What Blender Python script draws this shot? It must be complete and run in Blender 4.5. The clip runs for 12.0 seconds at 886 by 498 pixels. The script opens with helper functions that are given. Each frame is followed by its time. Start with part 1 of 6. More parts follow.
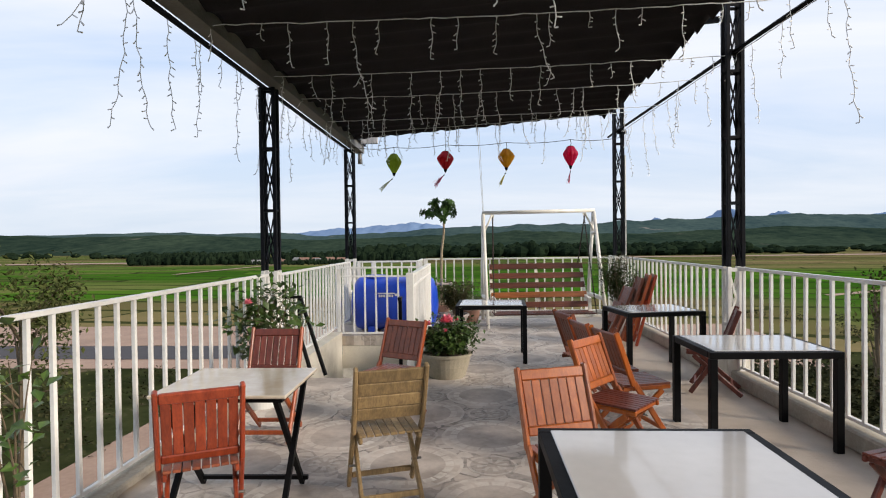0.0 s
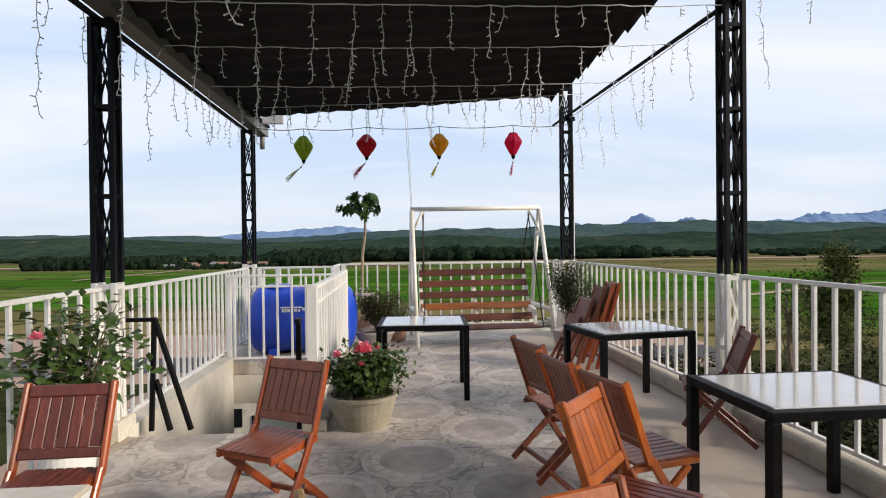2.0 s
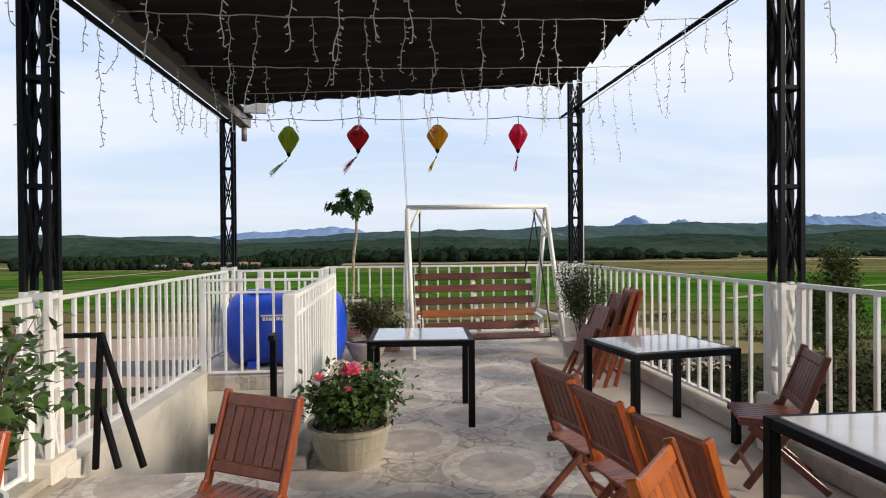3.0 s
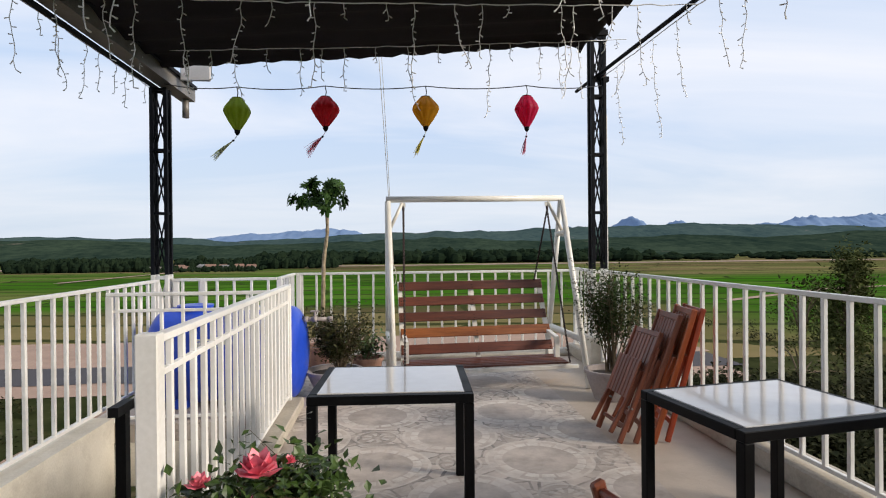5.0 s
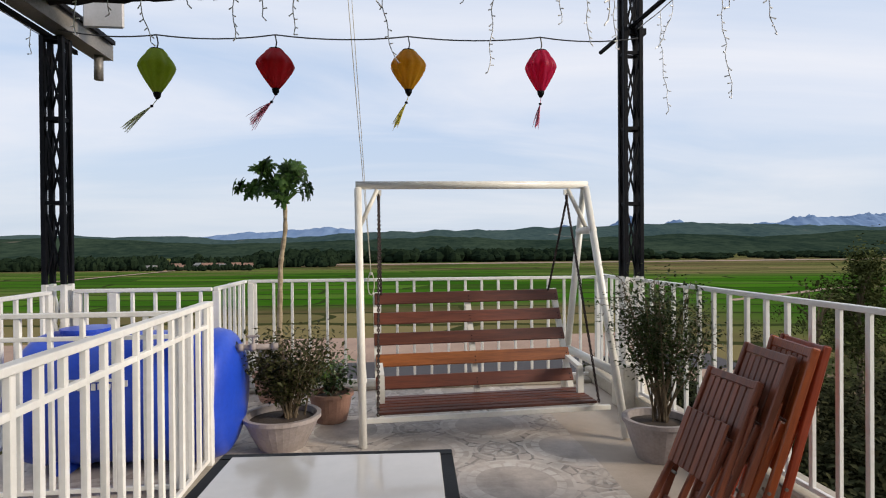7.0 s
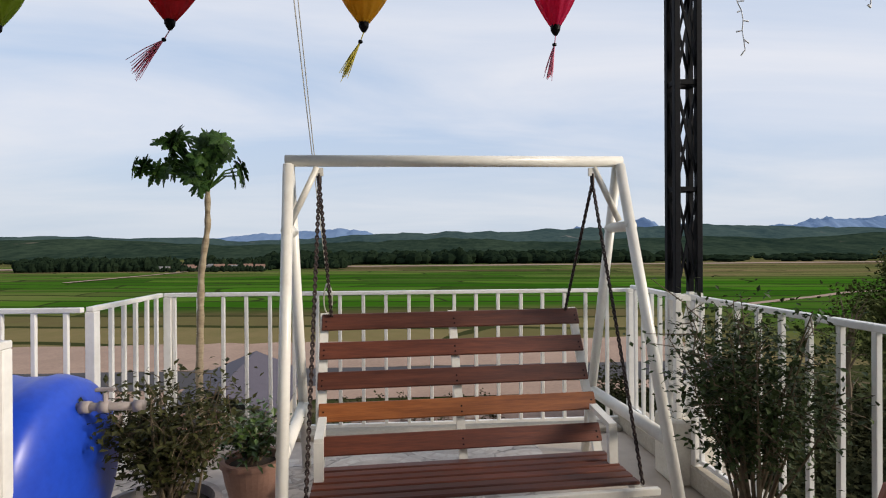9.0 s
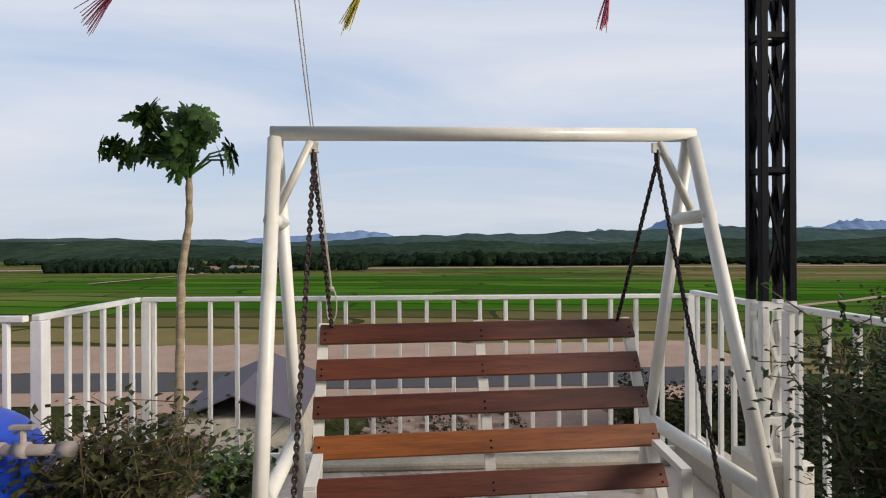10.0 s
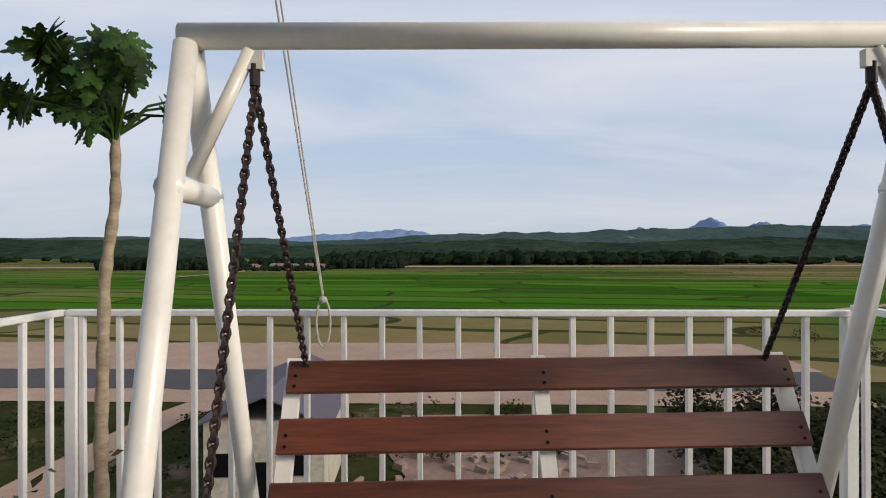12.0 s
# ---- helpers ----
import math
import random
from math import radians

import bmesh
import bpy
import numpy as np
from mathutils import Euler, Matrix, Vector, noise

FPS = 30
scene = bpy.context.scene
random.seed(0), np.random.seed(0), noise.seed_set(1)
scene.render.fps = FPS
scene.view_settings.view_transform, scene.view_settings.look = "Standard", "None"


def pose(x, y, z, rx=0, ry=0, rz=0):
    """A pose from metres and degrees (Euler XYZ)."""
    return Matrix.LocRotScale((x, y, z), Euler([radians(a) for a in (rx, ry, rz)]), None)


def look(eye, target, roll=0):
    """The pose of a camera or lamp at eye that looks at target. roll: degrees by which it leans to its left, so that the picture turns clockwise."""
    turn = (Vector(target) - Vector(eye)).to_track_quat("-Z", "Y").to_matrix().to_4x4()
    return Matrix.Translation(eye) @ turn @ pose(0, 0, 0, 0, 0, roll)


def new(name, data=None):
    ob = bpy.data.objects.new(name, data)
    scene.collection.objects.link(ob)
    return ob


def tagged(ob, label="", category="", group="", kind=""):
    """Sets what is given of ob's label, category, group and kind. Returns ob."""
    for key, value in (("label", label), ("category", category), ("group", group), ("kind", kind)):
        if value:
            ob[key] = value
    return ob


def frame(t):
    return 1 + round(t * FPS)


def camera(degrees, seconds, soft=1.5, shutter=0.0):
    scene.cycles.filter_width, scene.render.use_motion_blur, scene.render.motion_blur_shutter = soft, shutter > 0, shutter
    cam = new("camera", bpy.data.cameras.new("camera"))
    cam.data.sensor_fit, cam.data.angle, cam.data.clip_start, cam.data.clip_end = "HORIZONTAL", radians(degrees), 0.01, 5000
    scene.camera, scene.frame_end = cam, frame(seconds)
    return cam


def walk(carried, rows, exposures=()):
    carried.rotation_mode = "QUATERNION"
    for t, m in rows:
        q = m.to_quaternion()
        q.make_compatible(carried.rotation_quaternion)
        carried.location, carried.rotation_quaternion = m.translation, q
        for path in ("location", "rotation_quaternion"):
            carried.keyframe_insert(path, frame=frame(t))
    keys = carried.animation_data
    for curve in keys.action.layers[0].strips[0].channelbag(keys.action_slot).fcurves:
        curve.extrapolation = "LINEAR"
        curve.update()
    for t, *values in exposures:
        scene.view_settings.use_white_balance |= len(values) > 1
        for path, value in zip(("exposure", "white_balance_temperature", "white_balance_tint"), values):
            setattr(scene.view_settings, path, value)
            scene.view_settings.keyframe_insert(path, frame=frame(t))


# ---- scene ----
cam = camera(76.8, 12.0, soft=1.1)
PATH = [
    (0, (0.144, -0.841, 1.589), (0.045, 1.156, 1.561), -0.7),
    (0.5, (0.085, -0.390, 1.569), (0.146, 1.609, 1.548), -0.4),
    (1, (0.114, 0.016, 1.55), (0.24, 2.012, 1.53), -0.5),
    (1.5, (0.051, 0.384, 1.576), (0.201, 2.379, 1.553), -0.5),
    (2, (0.155, 0.862, 1.553), (0.317, 2.855, 1.536), -0.6),
    (2.5, (0.123, 1.237, 1.556), (0.308, 3.228, 1.537), -0.6),
    (3, (0.147, 1.627, 1.558), (0.332, 3.619, 1.545), -0.4),
    (5, (0.391, 3.297, 1.561), (0.585, 5.288, 1.553), -0.5),
    (5.5, (0.447, 3.707, 1.568), (0.645, 5.697, 1.553), -0.4),
    (6, (0.467, 4.071, 1.577), (0.676, 6.061, 1.573), -0.4),
    (6.5, (0.549, 4.473, 1.604), (0.755, 6.463, 1.592), -0.3),
    (7, (0.636, 4.848, 1.579), (0.836, 6.838, 1.567), -0.4),
    (9, (1.05, 6.368, 1.585), (1.207, 8.362, 1.579), -0.3),
    (9.5, (1.067, 6.711, 1.568), (1.174, 8.708, 1.574), -0.2),
    (10, (1.078, 7.087, 1.55), (1.164, 9.085, 1.552), -0.2),
    (10.5, (1.137, 7.427, 1.558), (1.158, 9.427, 1.553), -0.2),
    (11, (1.124, 7.732, 1.554), (1.11, 9.732, 1.542), -0.1),
    (11.5, (1.127, 8.044, 1.546), (1.092, 10.044, 1.556), 0.1),
    (12, (1.122, 8.3, 1.531), (1.075, 10.3, 1.528), -0.1),
]
walk(cam, [(t, look(eye, target, roll)) for t, eye, target, roll in PATH],
     exposures=((0.0, 0.30), (3.0, 0.31), (6.0, 0.18), (9.0, 0.04), (12.0, -0.10)))

# ---- world, sun, exposure ----
SUN_EL, SUN_AZ = 24.0, 112.0      # degrees; azimuth clockwise from +y
sd = Vector((math.sin(radians(SUN_AZ)) * math.cos(radians(SUN_EL)), math.cos(radians(SUN_AZ)) * math.cos(radians(SUN_EL)), math.sin(radians(SUN_EL))))
sun = new("sun", bpy.data.lights.new("sun", "SUN"))
sun.data.energy, sun.data.angle, sun.data.color = 3.5, radians(16), (1.0, 0.88, 0.74)
sun.matrix_world = look(sd * 60, (0, 0, 0))

world = bpy.data.worlds.new("sky")
scene.world = world
world.use_nodes = True
wn, wl = world.node_tree.nodes, world.node_tree.links
wn.clear()
w_out, w_bg = wn.new("ShaderNodeOutputWorld"), wn.new("ShaderNodeBackground")
w_sky = wn.new("ShaderNodeTexSky")
w_sky.sky_type, w_sky.sun_disc = "NISHITA", False
w_sky.sun_elevation, w_sky.sun_rotation = radians(SUN_EL), radians(SUN_AZ)
w_sky.air_density, w_sky.dust_density = 1.2, 1.5
w_dim = wn.new("ShaderNodeVectorMath"); w_dim.operation = "SCALE"; w_dim.inputs["Scale"].default_value = 0.085
wl.new(w_sky.outputs[0], w_dim.inputs[0])
w_tc, w_sep = wn.new("ShaderNodeTexCoord"), wn.new("ShaderNodeSeparateXYZ")
wl.new(w_tc.outputs["Generated"], w_sep.inputs[0])
# streaky high cloud: direction divided by its height
w_add = wn.new("ShaderNodeMath"); w_add.operation = "ADD"; w_add.inputs[1].default_value = 0.16
w_abs = wn.new("ShaderNodeMath"); w_abs.operation = "MAXIMUM"; w_abs.inputs[1].default_value = 0.0
wl.new(w_sep.outputs[2], w_abs.inputs[0]); wl.new(w_abs.outputs[0], w_add.inputs[0])
w_dx, w_dy = wn.new("ShaderNodeMath"), wn.new("ShaderNodeMath")
for n_, o_ in ((w_dx, 0), (w_dy, 1)):
    n_.operation = "DIVIDE"
    wl.new(w_sep.outputs[o_], n_.inputs[0]); wl.new(w_add.outputs[0], n_.inputs[1])
w_cmb = wn.new("ShaderNodeCombineXYZ")
wl.new(w_dx.outputs[0], w_cmb.inputs[0]); wl.new(w_dy.outputs[0], w_cmb.inputs[1])
w_map = wn.new("ShaderNodeMapping"); w_map.inputs["Scale"].default_value = (0.28, 0.62, 1.0); w_map.inputs["Location"].default_value = (1.7, 0.4, 0)
wl.new(w_cmb.outputs[0], w_map.inputs[0])
w_n = wn.new("ShaderNodeTexNoise"); w_n.inputs["Scale"].default_value = 1.5; w_n.inputs["Detail"].default_value = 7; w_n.inputs["Roughness"].default_value = 0.55
w_n.inputs["Distortion"].default_value = 0.5
wl.new(w_map.outputs[0], w_n.inputs["Vector"])
w_ramp = wn.new("ShaderNodeValToRGB")
w_ramp.color_ramp.elements[0].position, w_ramp.color_ramp.elements[1].position = 0.36, 0.66
w_ramp.color_ramp.elements[0].color, w_ramp.color_ramp.elements[1].color = (0.22, 0.22, 0.22, 1), (0.92, 0.92, 0.92, 1)
wl.new(w_n.outputs["Fac"], w_ramp.inputs[0])
w_blue = wn.new("ShaderNodeMix"); w_blue.data_type = "RGBA"; w_blue.inputs[0].default_value = 0.72
w_blue.inputs[7].default_value = (0.50, 0.66, 0.93, 1)
wl.new(w_dim.outputs[0], w_blue.inputs[6])
w_mix = wn.new("ShaderNodeMix"); w_mix.data_type = "RGBA"
w_mix.inputs[7].default_value = (0.79, 0.805, 0.868, 1)
wl.new(w_ramp.outputs[0], w_mix.inputs[0]); wl.new(w_blue.outputs[2], w_mix.inputs[6])
# paler towards the horizon
w_hz = wn.new("ShaderNodeMapRange"); w_hz.interpolation_type = "SMOOTHSTEP"
w_hz.inputs[1].default_value, w_hz.inputs[2].default_value, w_hz.inputs[3].default_value, w_hz.inputs[4].default_value = 0.0, 0.22, 0.62, 0.0
wl.new(w_abs.outputs[0], w_hz.inputs[0])
w_low = wn.new("ShaderNodeMix"); w_low.data_type = "RGBA"
w_low.inputs[7].default_value = (0.60, 0.665, 0.735, 1)
wl.new(w_hz.outputs[0], w_low.inputs[0]); wl.new(w_mix.outputs[2], w_low.inputs[6])
wl.new(w_low.outputs[2], w_bg.inputs["Color"])
w_bg.inputs["Strength"].default_value = 1.0
wl.new(w_bg.outputs[0], w_out.inputs["Surface"])


# ---- materials ----
def nodes_of(name):
    m = bpy.data.materials.new(name)
    m.use_nodes = True
    nt = m.node_tree
    return m, nt.nodes, nt.links, nt.nodes["Principled BSDF"]


def ramp_node(ns, stops):
    r = ns.new("ShaderNodeValToRGB")
    e = r.color_ramp.elements
    while len(e) < len(stops):
        e.new(0.5)
    for k, (p, c) in zip(e, stops):
        k.position, k.color = p, (*c, 1)
    return r


def plain(name, a, b, rough=0.5, scale=6.0, fine=60.0, metal=0.0, bump=0.15, stretch=(1, 1, 1), per_object=0.0, rough_var=0.15, dirt=None, dirt_amount=0.5, coat=0.0, spec=0.5, world_space=False):
    """Two-scale noise between colours a and b, a fine bump, and optional blotches of dirt."""
    m, ns, ls, p = nodes_of(name)
    tc = ns.new("ShaderNodeTexCoord")
    mp = ns.new("ShaderNodeMapping"); mp.inputs["Scale"].default_value = stretch
    if world_space:
        ge = ns.new("ShaderNodeNewGeometry")
        ls.new(ge.outputs["Position"], mp.inputs[0])
    else:
        ls.new(tc.outputs["Object"], mp.inputs[0])
    oi = ns.new("ShaderNodeObjectInfo")
    off = ns.new("ShaderNodeVectorMath"); off.operation = "ADD"
    sc = ns.new("ShaderNodeMath"); sc.operation = "MULTIPLY"; sc.inputs[1].default_value = 37.0
    ls.new(oi.outputs["Random"], sc.inputs[0]); ls.new(mp.outputs[0], off.inputs[0]); ls.new(sc.outputs[0], off.inputs[1])
    n1 = ns.new("ShaderNodeTexNoise"); n1.inputs["Scale"].default_value = scale; n1.inputs["Detail"].default_value = 5
    n2 = ns.new("ShaderNodeTexNoise"); n2.inputs["Scale"].default_value = fine; n2.inputs["Detail"].default_value = 3
    for n in (n1, n2):
        ls.new(off.outputs[0], n.inputs["Vector"])
    mx = ns.new("ShaderNodeMix"); mx.data_type = "FLOAT"; mx.inputs[0].default_value = 0.4
    ls.new(n1.outputs["Fac"], mx.inputs[2]); ls.new(n2.outputs["Fac"], mx.inputs[3])
    r = ramp_node(ns, [(0.3, a), (0.7, b)])
    ls.new(mx.outputs[0], r.inputs[0])
    col = r.outputs[0]
    if per_object:
        hs = ns.new("ShaderNodeHueSaturation")
        mr = ns.new("ShaderNodeMapRange"); mr.inputs[3].default_value, mr.inputs[4].default_value = 1 - per_object, 1 + per_object
        ls.new(oi.outputs["Random"], mr.inputs[0]); ls.new(mr.outputs[0], hs.inputs["Value"]); ls.new(col, hs.inputs["Color"])
        col = hs.outputs[0]
    if dirt:
        n3 = ns.new("ShaderNodeTexNoise"); n3.inputs["Scale"].default_value = scale * 0.6; n3.inputs["Detail"].default_value = 8; n3.inputs["Roughness"].default_value = 0.7
        ls.new(off.outputs[0], n3.inputs["Vector"])
        r3 = ramp_node(ns, [(0.5, (0, 0, 0)), (0.72, (dirt_amount,) * 3)])
        ls.new(n3.outputs["Fac"], r3.inputs[0])
        md = ns.new("ShaderNodeMix"); md.data_type = "RGBA"; md.inputs[7].default_value = (*dirt, 1)
        ls.new(r3.outputs[0], md.inputs[0]); ls.new(col, md.inputs[6])
        col = md.outputs[2]
    ls.new(col, p.inputs["Base Color"])
    rr = ns.new("ShaderNodeMapRange"); rr.inputs[3].default_value, rr.inputs[4].default_value = max(0.03, rough - rough_var), min(1, rough + rough_var)
    ls.new(n1.outputs["Fac"], rr.inputs[0]); ls.new(rr.outputs[0], p.inputs["Roughness"])
    p.inputs["Metallic"].default_value = metal
    p.inputs["Coat Weight"].default_value = coat
    p.inputs["Coat Roughness"].default_value = 0.15
    p.inputs["Specular IOR Level"].default_value = spec
    if bump:
        bp = ns.new("ShaderNodeBump"); bp.inputs["Strength"].default_value = bump; bp.inputs["Distance"].default_value = 0.004
        ls.new(n2.outputs["Fac"], bp.inputs["Height"]); ls.new(bp.outputs[0], p.inputs["Normal"])
    return m


def wood(name, a, b, rough=0.42, axis=2, coat=0.10, per_object=0.22):
    st = [14.0, 14.0, 14.0]
    st[axis] = 1.1
    return plain(name, a, b, rough, 2.2, 9.0, bump=0.25, stretch=tuple(st), per_object=per_object, coat=coat, rough_var=0.12)


WHITE = plain("white_enamel_paint", (0.66, 0.65, 0.61), (0.82, 0.81, 0.78), 0.42, 3, 40, bump=0.1, dirt=(0.42, 0.36, 0.28), dirt_amount=0.35)
WHITE_BARS = plain("white_rail_paint", (0.70, 0.69, 0.66), (0.84, 0.83, 0.80), 0.40, 2, 30, bump=0.06, dirt=(0.40, 0.34, 0.27), dirt_amount=0.3)
SWING_WHITE = plain("cream_white_tube_paint", (0.70, 0.68, 0.62), (0.80, 0.78, 0.72), 0.35, 4, 40, bump=0.05, dirt=(0.35, 0.30, 0.24), dirt_amount=0.3)
BLACK_STEEL = plain("black_painted_steel", (0.002, 0.002, 0.0025), (0.006, 0.006, 0.0065), 0.5, 5, 60, bump=0.1, spec=0.12)
POST_STEEL = plain("weathered_dark_steel", (0.003, 0.0035, 0.005), (0.010, 0.011, 0.015), 0.55, 6, 50, bump=0.15, dirt=(0.022, 0.016, 0.013), dirt_amount=0.3, spec=0.10)
GALV = plain("galvanised_sheet", (0.13, 0.12, 0.105), (0.27, 0.25, 0.225), 0.45, 5, 60, metal=0.35, bump=0.05)
CONCRETE = plain("pale_concrete", (0.30, 0.27, 0.22), (0.50, 0.45, 0.37), 0.85, 3, 50, bump=0.5, dirt=(0.16, 0.14, 0.11), dirt_amount=0.6)
PLASTER = plain("cream_plaster", (0.56, 0.52, 0.44), (0.74, 0.70, 0.61), 0.85, 2.5, 60, bump=0.35, dirt=(0.30, 0.26, 0.19), dirt_amount=0.5)
SHADE = plain("black_shade_cloth", (0.0136, 0.0119, 0.01275), (0.0374, 0.0323, 0.034), 0.85, 2.0, 90, bump=0.3, spec=0.12)
MAHOGANY = wood("dark_red_varnished_wood", (0.068, 0.014, 0.009), (0.20, 0.042, 0.022))
REDWOOD = wood("bright_red_varnished_wood", (0.15, 0.020, 0.008), (0.34, 0.058, 0.018), rough=0.34, coat=0.25)
ORANGE = wood("orange_varnished_wood", (0.21, 0.042, 0.005), (0.42, 0.108, 0.012), rough=0.34, coat=0.25)
BROWNWOOD = wood("red_brown_varnished_wood", (0.11, 0.030, 0.015), (0.27, 0.075, 0.032))
# orange of the sunlit chair sides, put into the frame colour
SUNLIT_FRAMEWOOD = wood("sunlit_orange_varnished_frame", (0.18, 0.030, 0.007), (0.36, 0.078, 0.014), rough=0.34, coat=0.25)
RAWWOOD = wood("weathered_yellow_wood", (0.16, 0.105, 0.050), (0.40, 0.27, 0.12), rough=0.6, coat=0.0)
PALE_SLAT = wood("orange_brown_slat_wood", (0.1275, 0.0357, 0.0085), (0.289, 0.0935, 0.0221), axis=0, rough=0.45, coat=0.1, per_object=0.2)
BENCHWOOD = wood("oiled_red_slat_wood", (0.0528, 0.0137, 0.00746), (0.149, 0.0385, 0.0162), axis=0, rough=0.5, coat=0.03, per_object=0.35)
MARBLE = plain("polished_white_stone", (0.56, 0.535, 0.51), (0.64, 0.615, 0.59), 0.05, 2.0, 14, bump=0.0, rough_var=0.03, dirt=(0.50, 0.49, 0.48), dirt_amount=0.3, coat=0.8)
BEIGE_STONE = plain("glossy_beige_tile", (0.50, 0.42, 0.31), (0.72, 0.64, 0.52), 0.13, 2.4, 12, bump=0.0, rough_var=0.05, dirt=(0.42, 0.30, 0.18), dirt_amount=0.4)
BLUE = plain("blue_moulded_plastic", (0.010, 0.045, 0.40), (0.018, 0.075, 0.56), 0.36, 2.0, 30, bump=0.08, rough_var=0.08)
LEAF = plain("dark_glossy_leaf", (0.014, 0.042, 0.008), (0.085, 0.145, 0.024), 0.45, 9, 40, bump=0.1, per_object=0.2)
LEAF_SMALL = plain("grey_green_leaf", (0.01152, 0.02304, 0.00576), (0.0576, 0.08496, 0.02016), 0.6, 9, 40, bump=0.1, spec=0.25)
LEAF_PAPAYA = plain("papaya_leaf", (0.014, 0.044, 0.009), (0.060, 0.120, 0.020), 0.65, 6, 30, bump=0.1, per_object=0.45, spec=0.2)
BARK = plain("papaya_bark", (0.20, 0.15, 0.09), (0.50, 0.41, 0.28), 0.85, 7, 26, bump=1.0, stretch=(1, 1, 2.2), dirt=(0.16, 0.12, 0.07), dirt_amount=0.8)
TWIG = plain("brown_twig", (0.07, 0.05, 0.03), (0.16, 0.12, 0.07), 0.8, 8, 40)
PINK = plain("pink_petal", (0.66, 0.09, 0.16), (0.86, 0.30, 0.36), 0.5, 8, 40, bump=0.0)
SOIL = plain("dark_soil", (0.025, 0.018, 0.012), (0.07, 0.05, 0.035), 0.95, 12, 60, bump=0.9)
POT_STONE = plain("cast_stone_pot", (0.224, 0.2, 0.144), (0.368, 0.328, 0.248), 0.8, 5, 50, bump=0.4, dirt=(0.13, 0.13, 0.07), dirt_amount=0.6)
POT_GREY = plain("grey_pot", (0.26, 0.225, 0.215), (0.40, 0.35, 0.335), 0.6, 5, 50, bump=0.2, dirt=(0.18, 0.15, 0.12), dirt_amount=0.5)
POT_BROWN = plain("faded_brown_pot", (0.26, 0.14, 0.10), (0.38, 0.22, 0.16), 0.7, 5, 50, bump=0.2)
BUCKET = plain("white_bucket_plastic", (0.68, 0.68, 0.66), (0.78, 0.78, 0.76), 0.35, 4, 40, bump=0.05)
TEAL = plain("teal_plastic", (0.09, 0.30, 0.34), (0.14, 0.40, 0.44), 0.4, 4, 40, bump=0.05)
CHAIN = plain("rusty_dark_chain", (0.012, 0.008, 0.008), (0.050, 0.028, 0.024), 0.5, 12, 60, metal=0.4, bump=0.2)
ROPE = plain("pale_rope", (0.45, 0.41, 0.33), (0.62, 0.58, 0.48), 0.9, 30, 200, bump=0.6)
WIRE = plain("pale_light_wire", (0.80, 0.80, 0.80), (0.88, 0.88, 0.88), 0.4, 10, 60, bump=0.0)
DARK_WIRE = plain("dark_cable", (0.03, 0.03, 0.035), (0.07, 0.07, 0.075), 0.5, 10, 60, bump=0.0)


